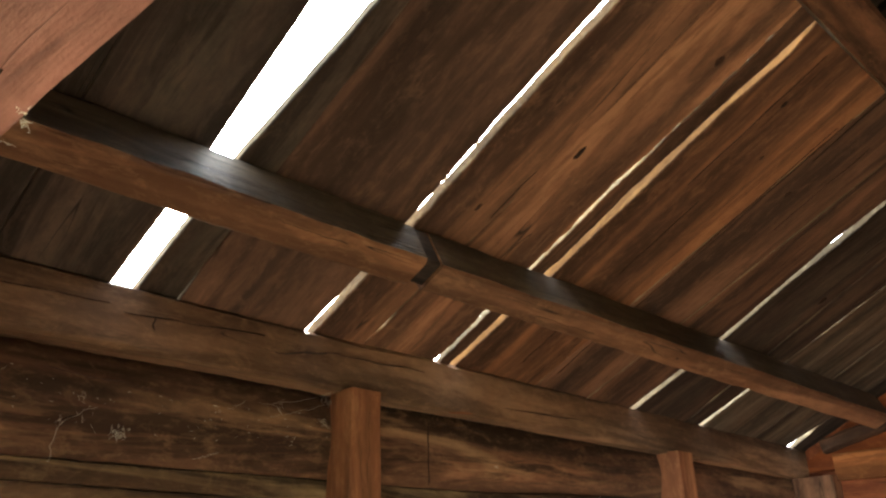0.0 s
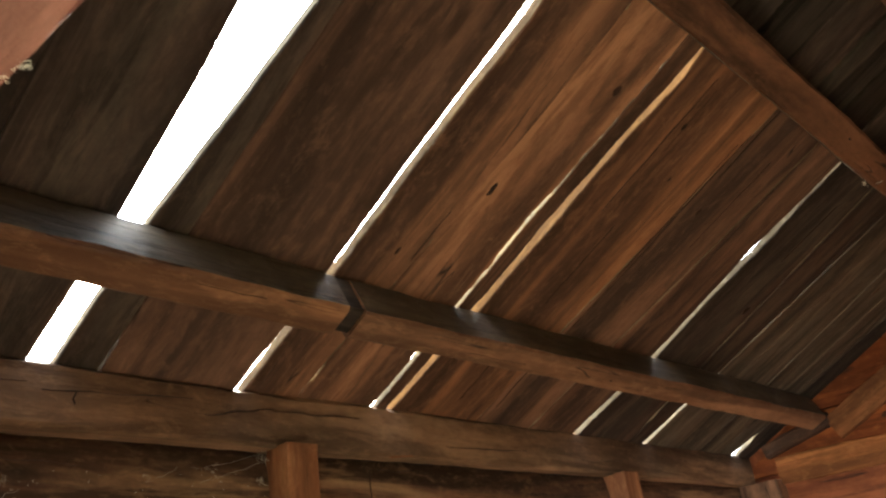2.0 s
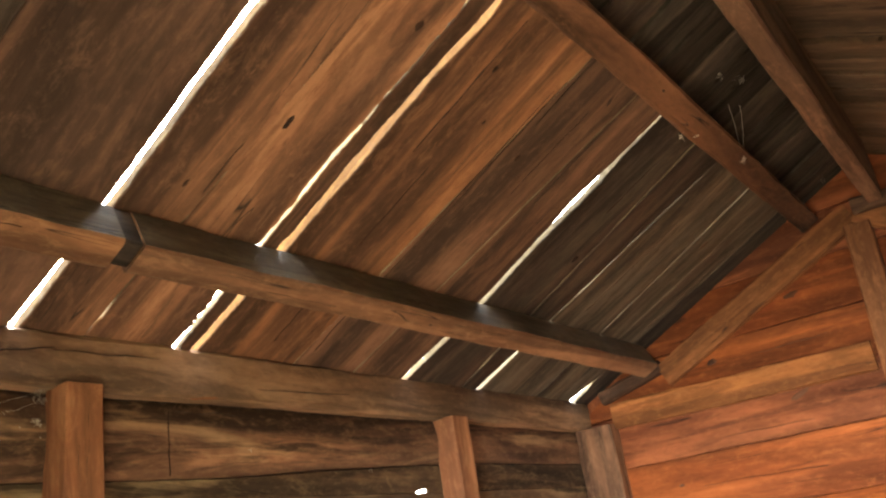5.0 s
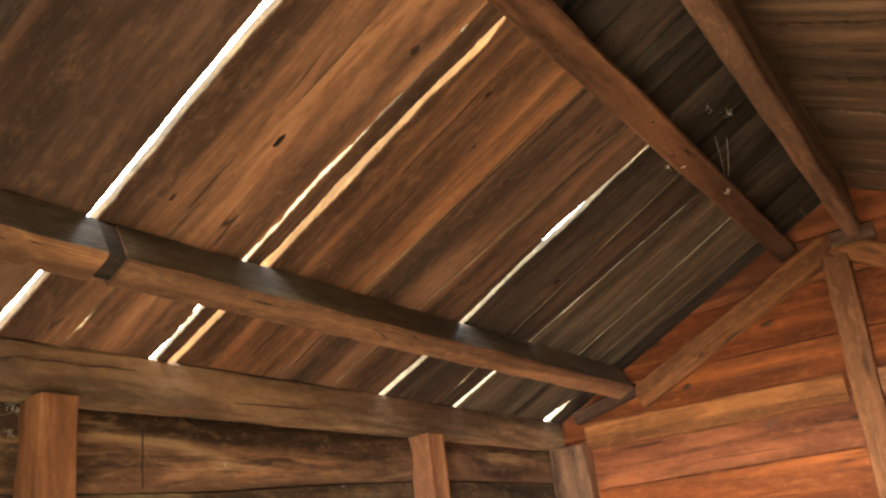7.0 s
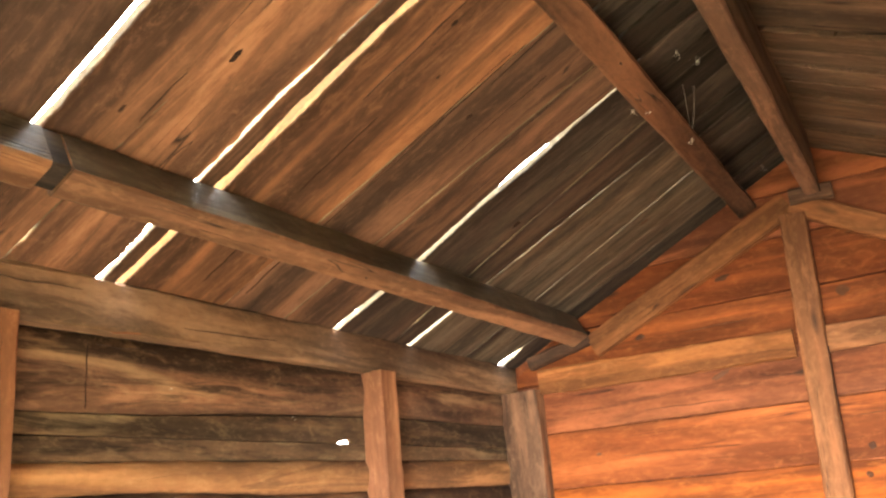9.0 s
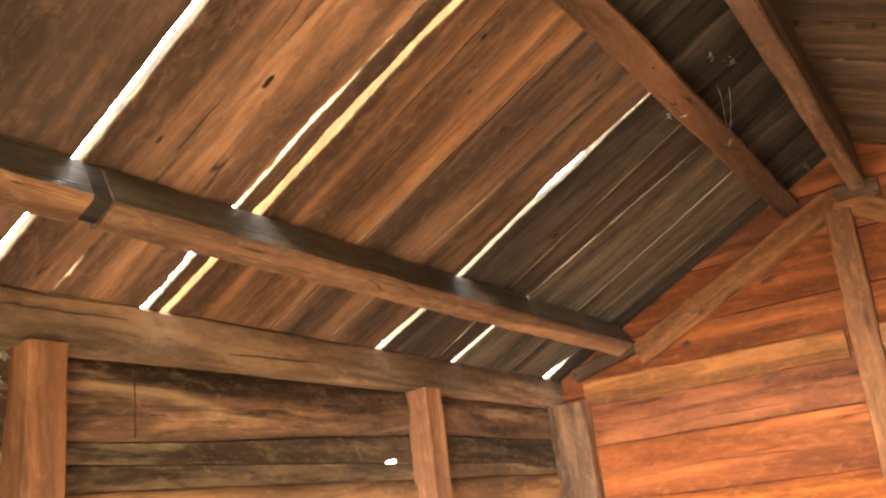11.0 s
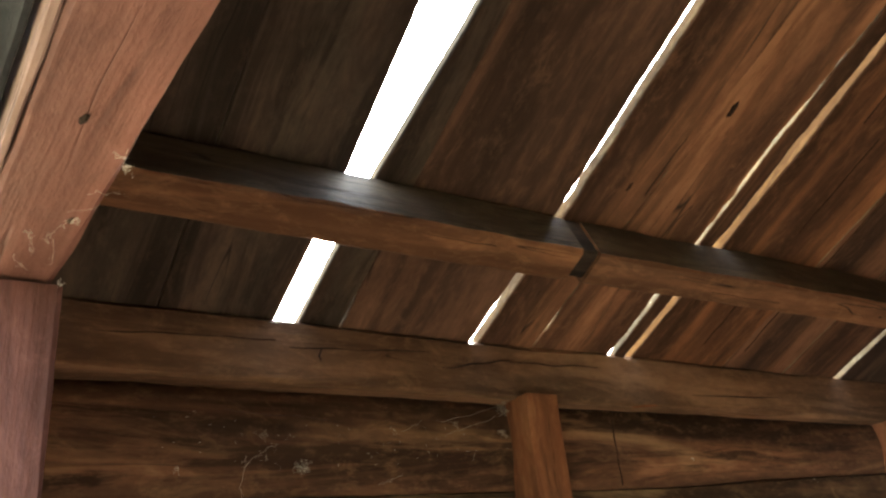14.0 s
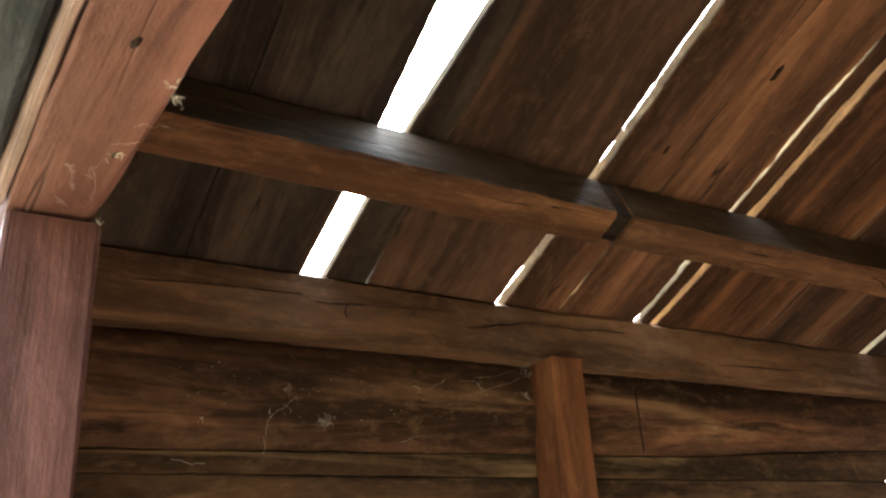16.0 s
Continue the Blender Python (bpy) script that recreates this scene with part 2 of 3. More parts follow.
def part(name, bm, mat, parent=None, label="", m=None, smooth=False):
    """Links a bmesh as one mesh object, under a thing where one is given."""
    ob = new(name, mesh_of(bm, name, mat, smooth))
    if parent is not None:
        ob.parent = parent
    if m is not None:
        ob.matrix_basis = m
    if label:
        ob["label"] = label
    return ob


def wob(a, b, seed):
    return noise.noise(Vector((a, b, seed * 7.13)))


def axes(origin, x, z):
    """A pose from an origin, a long axis and a rough upward axis."""
    x = Vector(x).normalized()
    y = Vector(z).cross(x).normalized()
    z = x.cross(y)
    return Matrix(((x.x, y.x, z.x, origin[0]), (x.y, y.y, z.y, origin[1]), (x.z, y.z, z.z, origin[2]), (0, 0, 0, 1)))


def plank(low, high, thick, n=22, seed=0, rough=0.002, two=False):
    """A board lying in its own xy plane from z = 0 to thick. low, high: (x0, x1, y at x0, y at x1) of its two long edges,
    or a function of 0..1 for y as third item; rough: the unevenness of the edges."""
    bm = bmesh.new()
    rows = []

    def edge(e, f, k):
        x = e[0] + (e[1] - e[0]) * f
        y = e[2](f) if callable(e[2]) else e[2] + (e[3] - e[2]) * f
        y += rough * (1.2 * wob(x * 5, k, seed) + 0.9 * wob(x * 19, k, seed + 3) + 0.9 * (abs(wob(x * 60, k, seed + 5)) - 0.25) + 0.9 * (abs(wob(x * 150, k, seed + 6)) - 0.25))
        return x, y

    for i in range(n + 1):
        f = i / n
        xa, ya = edge(low, f, 0.3)
        xb, yb = edge(high, f, 9.7)
        bow = 0.004 * wob(f * 2.2, 4.0, seed)
        row = []
        b = min(0.003, (yb - ya) * 0.2)
        for x, y, z in ((xa, ya, b), (xa, ya + b, 0), (xb, yb - b, 0), (xb, yb, b), (xb, yb, thick), (xa, ya, thick)):
            row.append(bm.verts.new((x, y, z + bow)))
        rows.append(row)
    for a, b in zip(rows, rows[1:]):
        for k in range(6):
            face = bm.faces.new((a[k], a[(k + 1) % 6], b[(k + 1) % 6], b[k]))
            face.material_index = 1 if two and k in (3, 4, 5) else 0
    bm.faces.new(rows[0])
    bm.faces.new(rows[-1])
    return bm


def beam_mesh(length, w, h, seed=0, n=36, rough=0.003, bevel=0.008, bend=0.0, taper=1.0, sides=False):
    """A hewn timber along x, centred on y and z, with uneven, worn arrises."""
    bm = bmesh.new()
    rows = []
    for i in range(n + 1):
        x = length * i / n
        s = 1 + (taper - 1) * i / n
        row = []
        for k, (sy, sz, dy, dz) in enumerate(((-1, -1, 1, 0), (1, -1, -1, 0), (1, -1, 0, 1), (1, 1, 0, -1), (1, 1, -1, 0), (-1, 1, 1, 0), (-1, 1, 0, -1), (-1, -1, 0, 1))):
            bv = bevel * (1 + 0.9 * wob(x * 6, (sy * 2 + sz) * 3.1, seed + 1))
            y = sy * w / 2 * s + dy * bv + rough * (wob(x * 3, k // 2 * 2.7, seed) + 0.6 * wob(x * 14, k // 2 * 2.7, seed + 2))
            z = sz * h / 2 * s + dz * bv + rough * (wob(x * 3, k // 2 * 5.1 + 40, seed) + 0.6 * wob(x * 14, k // 2 * 5.1 + 40, seed + 2))
            y += bend * math.sin(math.pi * i / n)
            row.append(bm.verts.new((x, y, z)))
        rows.append(row)
    for a, b in zip(rows, rows[1:]):
        for k in range(8):
            face = bm.faces.new((a[k], a[(k + 1) % 8], b[(k + 1) % 8], b[k]))
            # sides and top take the second wood, so the underside looks lit
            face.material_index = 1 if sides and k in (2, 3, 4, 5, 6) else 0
    bm.faces.new(rows[0])
    bm.faces.new(rows[-1])
    return bm


def timber(name, p0, p1, w, h, mat, label, category, up=(0, 0, 1), group="", kind="", parent=None, other=None, **more):
    """A timber from p0 to p1 (its middle line), w wide across and h deep along up."""
    d = Vector(p1) - Vector(p0)
    ob = part(name, beam_mesh(d.length, w, h, sides=other is not None, **more), mat, parent, m=axes(p0, d, up))
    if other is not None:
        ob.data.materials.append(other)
    if parent is None:
        tagged(ob, label, category, group, kind)
    elif label:
        ob["label"] = label
    return ob


def boxes(spans):
    bm = bmesh.new()
    for x0, x1, y0, y1, z0, z1 in spans:
        v = [bm.verts.new((x, y, z)) for x in (x0, x1) for y in (y0, y1) for z in (z0, z1)]
        for q in ((0, 1, 3, 2), (4, 5, 7, 6), (0, 1, 5, 4), (2, 3, 7, 6), (0, 2, 6, 4), (1, 3, 7, 5)):
            bm.faces.new([v[i] for i in q])
    return bm


# ---- plan ----
EAVE_Y, EAVE_Z = 2.294, 2.089         # where the roof boards' underside meets the wall plate
RIDGE_Y = 0.74
PITCH = math.atan(0.49)
CP, SP = math.cos(PITCH), math.sin(PITCH)
RIDGE_Z = EAVE_Z + 0.49 * (EAVE_Y - RIDGE_Y)
SOUTH_Y = 2 * RIDGE_Y - EAVE_Y
WEST, EAST, NORTH = -0.645, 3.30, 2.345   # inner faces of the walls
SOUTH = 2 * RIDGE_Y - NORTH
S_RIDGE = (EAVE_Y - RIDGE_Y) / CP


def under_roof(y):
    return EAVE_Z + 0.49 * (EAVE_Y - y) if y > RIDGE_Y else EAVE_Z + 0.49 * (y - SOUTH_Y)


# ---- ground, floor and plain walls ----
ground = part("ground", boxes([(-400, 400, -400, 400, -0.6, -0.15)]), SOIL)
tagged(ground, "dull grassy earth round the wooden hut", "ground", kind="structure")
floor = part("floor", boxes([(WEST - 0.06, EAST + 0.05, SOUTH - 0.04, NORTH + 0.04, -0.15, 0.0)]), FLOOR)
tagged(floor, "old brown wooden floor of the hut", "floor", kind="structure")

wall_south = part("wall_south", boxes([(WEST, EAST, SOUTH - 0.05, SOUTH, 0.0, 2.06)]), WALL)
tagged(wall_south, "dark brown wooden eave wall under the far slope", "wall", kind="structure")

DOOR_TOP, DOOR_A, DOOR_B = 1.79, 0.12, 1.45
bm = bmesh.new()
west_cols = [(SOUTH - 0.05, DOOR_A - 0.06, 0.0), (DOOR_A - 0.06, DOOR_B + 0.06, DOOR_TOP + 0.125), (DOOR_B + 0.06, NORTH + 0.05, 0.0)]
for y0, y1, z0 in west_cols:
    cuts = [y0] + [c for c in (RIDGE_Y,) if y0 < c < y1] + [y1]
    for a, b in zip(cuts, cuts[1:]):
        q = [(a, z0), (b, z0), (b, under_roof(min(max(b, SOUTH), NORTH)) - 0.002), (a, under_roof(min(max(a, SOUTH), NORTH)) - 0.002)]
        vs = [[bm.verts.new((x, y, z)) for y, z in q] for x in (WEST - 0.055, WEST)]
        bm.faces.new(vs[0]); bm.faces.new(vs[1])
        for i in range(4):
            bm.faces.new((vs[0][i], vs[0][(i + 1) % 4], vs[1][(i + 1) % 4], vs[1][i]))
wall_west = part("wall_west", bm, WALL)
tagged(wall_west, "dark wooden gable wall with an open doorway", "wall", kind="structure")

# ---- doorway ----
door_frame = tagged(new("door_frame"), "red-brown wooden frame of the open doorway with splintered edges", "door frame", kind="structure")
part("header", beam_mesh(DOOR_B - DOOR_A + 0.118, 0.066, 0.12, seed=5, n=60, rough=0.003, bevel=0.003), FRAME, door_frame,
     m=axes((WEST + 0.02, DOOR_A - 0.058, DOOR_TOP + 0.056), (-0.056, 1.425, 0), (0, 0, 1)))
part("jamb", beam_mesh(DOOR_TOP - 0.008, 0.072, 0.06, seed=6, n=60, rough=0.002, bevel=0.004), FRAME, door_frame,
     m=axes((WEST - 0.031, DOOR_B + 0.03, 0.0), (0, 0, 1), (0, 1, 0)))
part("jamb", beam_mesh(DOOR_TOP - 0.008, 0.072, 0.06, seed=7, n=60, rough=0.002, bevel=0.004), FRAME, door_frame,
     m=axes((WEST - 0.034, DOOR_A - 0.03, 0.0), (0, 0, 1), (0, 1, 0)))
SLANT = (-0.056, 1.425, 0)
# paler colour stands in for daylight on this outer strip
part("stop_strip", beam_mesh(DOOR_B - DOOR_A + 0.03, 0.008, 0.06, seed=8, n=60, rough=0.002, bevel=0.002), PALE, door_frame,
     "pale wood strip, coloured as if daylit", m=axes((WEST - 0.0185, DOOR_A - 0.02, DOOR_TOP + 0.029), SLANT, (0, 0, 1)))
part("outer_casing", beam_mesh(DOOR_B - DOOR_A + 0.1, 0.046, 0.13, seed=9, n=40, rough=0.002, bevel=0.004), TRIM, door_frame,
     "weathered dark grey outer board", m=axes((WEST - 0.0475, DOOR_A - 0.05, DOOR_TOP + 0.077), SLANT, (0, 0, 1)))

# ---- north wall: plate, posts, siding ----
plate = timber("wall_plate", (WEST + 0.01, 2.34, 2.022), (EAST, 2.34, 2.022), 0.11, 0.136, PLATE,
               "long hewn brown wall plate beam with drying cracks", "beam", seed=11, n=90, rough=0.004, bevel=0.008)
post_a = timber("wall_post", (0.5375, 2.297, 0.0), (0.5375, 2.297, 1.958), 0.1, 0.094, POST,
                "upright square orange-brown post under the wall plate", "post", up=(0, 1, 0), group="wall posts", seed=12, n=50, rough=0.003, bevel=0.006)
post_b = timber("wall_post", (2.088, 2.297, 0.0), (2.088, 2.297, 1.958), 0.112, 0.094, POST,
                "upright square post, orange-brown and pale on one side", "post", up=(0, 1, 0), group="wall posts", seed=13, n=50, rough=0.003, bevel=0.006)
corner_post = timber("corner_post", (3.245, 2.24, 0.0), (3.245, 2.24, 1.952), 0.1, 0.19, BEAM,
                     "rough brown corner post where the two walls meet", "post", up=(0, 1, 0), seed=14, n=50, rough=0.004, bevel=0.01)

HX0, HX1, HZ0, HZ1 = 1.89, 1.954, 1.694, 1.704      # a small chink of daylight
BX0, BX1, BZ0, BZ1 = 1.905, 2.06, 1.69, 1.72        # the chink goes on through the outer boarding
wall_north = part("wall_north", boxes([(WEST - 0.05, BX0, 2.375, 2.40, 0, 2.06), (BX1, EAST + 0.05, 2.375, 2.40, 0, 2.06),
                                       (BX0, BX1, 2.375, 2.40, 0, BZ0), (BX0, BX1, 2.375, 2.40, BZ1, 2.06)]), WALL)
tagged(wall_north, "dark stained horizontal plank wall below the wall plate", "wall", kind="structure")
long = EAST - WEST
row_pose = Matrix(((1, 0, 0, WEST), (0, 0, 1, NORTH), (0, 1, 0, 0), (0, 0, 0, 1)))


def slab(length, low, high, bulge, seed, n=110, thick=0.026, rough=0.004, belly=0.5):
    """A waney slab of a log along x, its rounded face towards -z. low, high: its long edges as functions of x;
    belly: how far up the face it stands out the most."""
    bm = bmesh.new()
    rows = []
    for i in range(n + 1):
        x = length * i / n
        a = low(x) + rough * (wob(x * 3, 0.2, seed) + 0.6 * wob(x * 17, 0.2, seed + 1) + 0.4 * wob(x * 60, 0.2, seed + 2))
        b = high(x) + rough * (wob(x * 3, 8.2, seed) + 0.6 * wob(x * 17, 8.2, seed + 1) + 0.4 * wob(x * 60, 8.2, seed + 2))
        swell = bulge * (1 + 0.35 * wob(x * 1.6, 3.0, seed + 4))
        row = []
        for k in range(11):
            g = k / 10
            out = math.sin(math.pi * g ** (math.log(0.5) / math.log(belly))) ** 0.75 if 0 < k < 10 else 0.0
            row.append(bm.verts.new((x, a + (b - a) * g, -swell * out + 0.0025 * wob(x * 7, g * 6, seed + 5))))
        row += [bm.verts.new((x, b, thick)), bm.verts.new((x, a, thick))]
        rows.append(row)
    for p, q in zip(rows, rows[1:]):
        for k in range(13):
            bm.faces.new((p[k], p[(k + 1) % 13], q[(k + 1) % 13], q[k]))
    bm.faces.new(rows[0])
    bm.faces.new(rows[-1])
    return bm


def line(*pairs):
    """Heights along the wall by (x, z) pairs, x in the room."""
    def at(x):
        x += WEST
        if x <= pairs[0][0]:
            return pairs[0][1]
        for (x0, z0), (x1, z1) in zip(pairs, pairs[1:]):
            if x <= x1:
                return z0 + (z1 - z0) * (x - x0) / (x1 - x0)
        return pairs[-1][1]
    return at


def lifted(f, d):
    return lambda x: f(x) + d


def notch(f, zh):
    def at(g):
        return zh(long * g) if HX0 < WEST + g * long < HX1 else f(long * g)
    return at


UPPER = line((-0.4, 1.734), (1.0, 1.752), (1.75, 1.785), (2.2, 1.797), (3.3, 1.8))
MIDDLE = line((-0.4, 1.607), (0.9, 1.631), (1.8, 1.634), (3.3, 1.64))
LOWER_LOG = line((-0.4, 1.54), (0.98, 1.545), (1.75, 1.523), (3.3, 1.52))
FLAT = [line((0, z), (1, z)) for z in (0.0, 0.2, 0.42, 0.64, 0.86, 1.06, 1.22, 1.38)]
part("log_slab", slab(long, lifted(UPPER, 0.004), line((0, 1.955), (1, 1.955)), 0.018, 20, rough=0.006), WALL, wall_north, m=row_pose, smooth=True)
# the row with the chink: two boards, notched where they meet
part("plank", plank((0, long, lambda f: MIDDLE(long * f)), (0, long, notch(line((0, 1.6925), (1, 1.6925)), line((HX0, HZ0 - 0.003), (HX1, HZ0 + 0.003)))), 0.012, 420, 33, 0.0012), WALL_DARK, wall_north, m=row_pose)
part("plank", plank((0, long, notch(line((0, 1.6935), (1, 1.6935)), line((HX0, HZ1 - 0.004), (HX1, HZ1 + 0.004)))), (0, long, lambda f: UPPER(long * f)), 0.012, 420, 34, 0.0012), WALL_DARK, wall_north, m=row_pose)
part("log_slab", slab(long, lifted(LOWER_LOG, 0.004), lifted(MIDDLE, -0.002), 0.02, 36, rough=0.006, belly=0.55), LOG, wall_north, "bare orange-brown log slab", m=row_pose, smooth=True)
part("log_slab", slab(long, lifted(FLAT[7], 0.004), lifted(LOWER_LOG, -0.004), 0.018, 39, rough=0.006), WALL, wall_north, m=row_pose, smooth=True)
for i, (a, b) in enumerate(zip(FLAT, FLAT[1:])):
    part("log_slab", slab(long, lifted(a, 0.004), lifted(b, -0.004), 0.026, 42 + 3 * i, rough=0.005), WALL, wall_north, m=row_pose, smooth=True)

# ---- east gable: siding, rail, post, rafters ----
bm = bmesh.new()
out = [(SOUTH, 0), (NORTH, 0), (NORTH, under_roof(NORTH) + 0.01), (RIDGE_Y, RIDGE_Z + 0.012), (SOUTH, under_roof(SOUTH) + 0.03)]
vs = [[bm.verts.new((x, y, z)) for y, z in out] for x in (EAST + 0.028, EAST + 0.05)]
bm.faces.new(vs[0]); bm.faces.new(vs[1])
for i in range(5):
    bm.faces.new((vs[0][i], vs[0][(i + 1) % 5], vs[1][(i + 1) % 5], vs[1][i]))
wall_east = part("wall_east", bm, GABLE)
tagged(wall_east, "warm orange plank gable wall lit from the doorway", "wall", kind="structure")
gj = [0.0, 0.24, 0.48, 0.72, 0.97, 1.22, 1.478, 1.738, 1.98, 2.218, 2.46, 2.66, 2.83]
for i, (z0, z1) in enumerate(zip(gj, gj[1:])):
    def reach(z):
        if z <= EAVE_Z - 0.04:
            return SOUTH + 0.002, NORTH - 0.002
        d = (RIDGE_Z - z) / 0.49 - 0.004
        return RIDGE_Y - d, RIDGE_Y + d
    a0, b0 = reach(z0 + 0.002)
    a1, b1 = reach(z1 - 0.002)
    part("plank", plank((a0, b0, z0 + 0.002, z0 + 0.002), (a1, b1, z1 - 0.002, z1 - 0.002), 0.026, 36, 60 + i, 0.0025), GABLE, wall_east,
         m=Matrix(((0, 0, 1, EAST + 0.003 * wob(i * 2.3, 1, 5)), (1, 0, 0, 0), (0, 1, 0, 0), (0, 0, 0, 1))))

gable_rail = timber("gable_rail", (EAST - 0.02, 0.95, 1.98), (EAST - 0.02, 2.15, 1.99), 0.04, 0.122, RAIL,
                    "pale horizontal nailing rail on the gable wall", "rail", group="gable rails", seed=41, rough=0.008, bevel=0.005)
timber("gable_rail", (EAST - 0.02, SOUTH + 0.01, 1.976), (EAST - 0.02, 0.825, 1.98), 0.04, 0.108, RAIL,
       "pale horizontal nailing rail on the gable wall", "rail", group="gable rails", seed=42, rough=0.008, bevel=0.005)
gable_post = timber("gable_post", (EAST - 0.048, 0.965, 0.0), (EAST - 0.048, 0.845, 2.53), 0.084, 0.106, RAIL,
                    "upright weathered post in the middle of the gable", "post", up=(0, 1, 0), seed=43, n=60, rough=0.004, bevel=0.008)
timber("gable_rafter", (EAST - 0.031, 1.845, 2.118), (EAST - 0.031, 0.852, 2.588), 0.05, 0.112, RAIL,
       "sloping pale board brace with a knot on the gable", "rafter", group="gable rafters", seed=44, rough=0.007, bevel=0.006)
timber("gable_rafter", (EAST - 0.031, -0.25, 1.955), (EAST - 0.031, 0.838, 2.59), 0.05, 0.1, RAIL,
       "sloping brown board brace on the gable", "rafter", group="gable rafters", seed=45, rough=0.007, bevel=0.006)

timber("gable_rafter", (EAST - 0.033, 2.185, 2.085), (EAST - 0.033, 1.852, 2.165), 0.054, 0.062, DIM_BEAM,
       "short dark rafter foot in the corner above the gable rail", "rafter", group="gable rafters", seed=46, rough=0.008, bevel=0.01)
timber("ridge_block", (EAST - 0.06, 0.84, 2.605), (EAST - 0.06, 0.665, 2.6), 0.08, 0.065, BEAM,
       "brown wooden block under the end of the ridge beam", "block", seed=47, n=20, rough=0.005, bevel=0.01)

# ---- purlins and ridge ----
TILT_UP = (0, SP, CP)
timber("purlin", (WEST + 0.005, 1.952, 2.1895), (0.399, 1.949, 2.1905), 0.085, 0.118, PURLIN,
       "square brown purlin, butted end to end with another", "beam", up=TILT_UP, group="lower purlins", other=DIM_SIDE, seed=51, n=60, rough=0.003, bevel=0.007)
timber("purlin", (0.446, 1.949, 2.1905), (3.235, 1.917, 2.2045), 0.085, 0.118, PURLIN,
       "square brown purlin with a worn pale end", "beam", up=TILT_UP, group="lower purlins", other=DIM_SIDE, seed=52, n=110, rough=0.003, bevel=0.007, taper=1.08)
# blackened to look like the dark recess between the purlin ends
timber("splice_block", (0.399, 1.95, 2.194), (0.446, 1.95, 2.194), 0.074, 0.106, SHADE_BLACK,
       "dark block let in between the two purlin ends", "block", up=TILT_UP, seed=55, n=4, rough=0.001, bevel=0.004)
timber("upper_purlin", (WEST + 0.005, 1.1, 2.618), (EAST - 0.01, 1.047, 2.6445), 0.092, 0.1, DIM_BEAM,
       "square brown purlin high under the roof boards", "beam", up=TILT_UP, other=DIM_SIDE, seed=53, n=110, rough=0.003, bevel=0.007)
timber("ridge_beam", (WEST + 0.005, 0.758, 2.675), (3.04, 0.732, 2.675), 0.062, 0.27, BEAM,
       "deep narrow brown ridge beam", "beam", other=FAR, seed=54, n=110, rough=0.003, bevel=0.006)

# ---- roof boards ----
THICK = 0.02
north_frame = Matrix(((0, 1, 0, 0), (-CP, 0, SP, EAVE_Y), (SP, 0, CP, EAVE_Z), (0, 0, 0, 1)))
roof_north = tagged(new("roof_north"), "roof of wide old boards with daylight in the gaps", "roof", kind="structure")


def bend(*pairs):
    """A board edge: x along the ridge by the height up the slope, as (height, x) pairs."""
    def at(f, lo=-0.28, hi=1.37):
        s = lo + (hi - lo) * f
        if s <= pairs[0][0]:
            return pairs[0][1]
        for (s0, x0), (s1, x1) in zip(pairs, pairs[1:]):
            if s <= s1:
                return x0 + (x1 - x0) * (s - s0) / (s1 - s0)
        return pairs[-1][1]
    return at


def straight(x):
    return bend((0, x), (1, x))


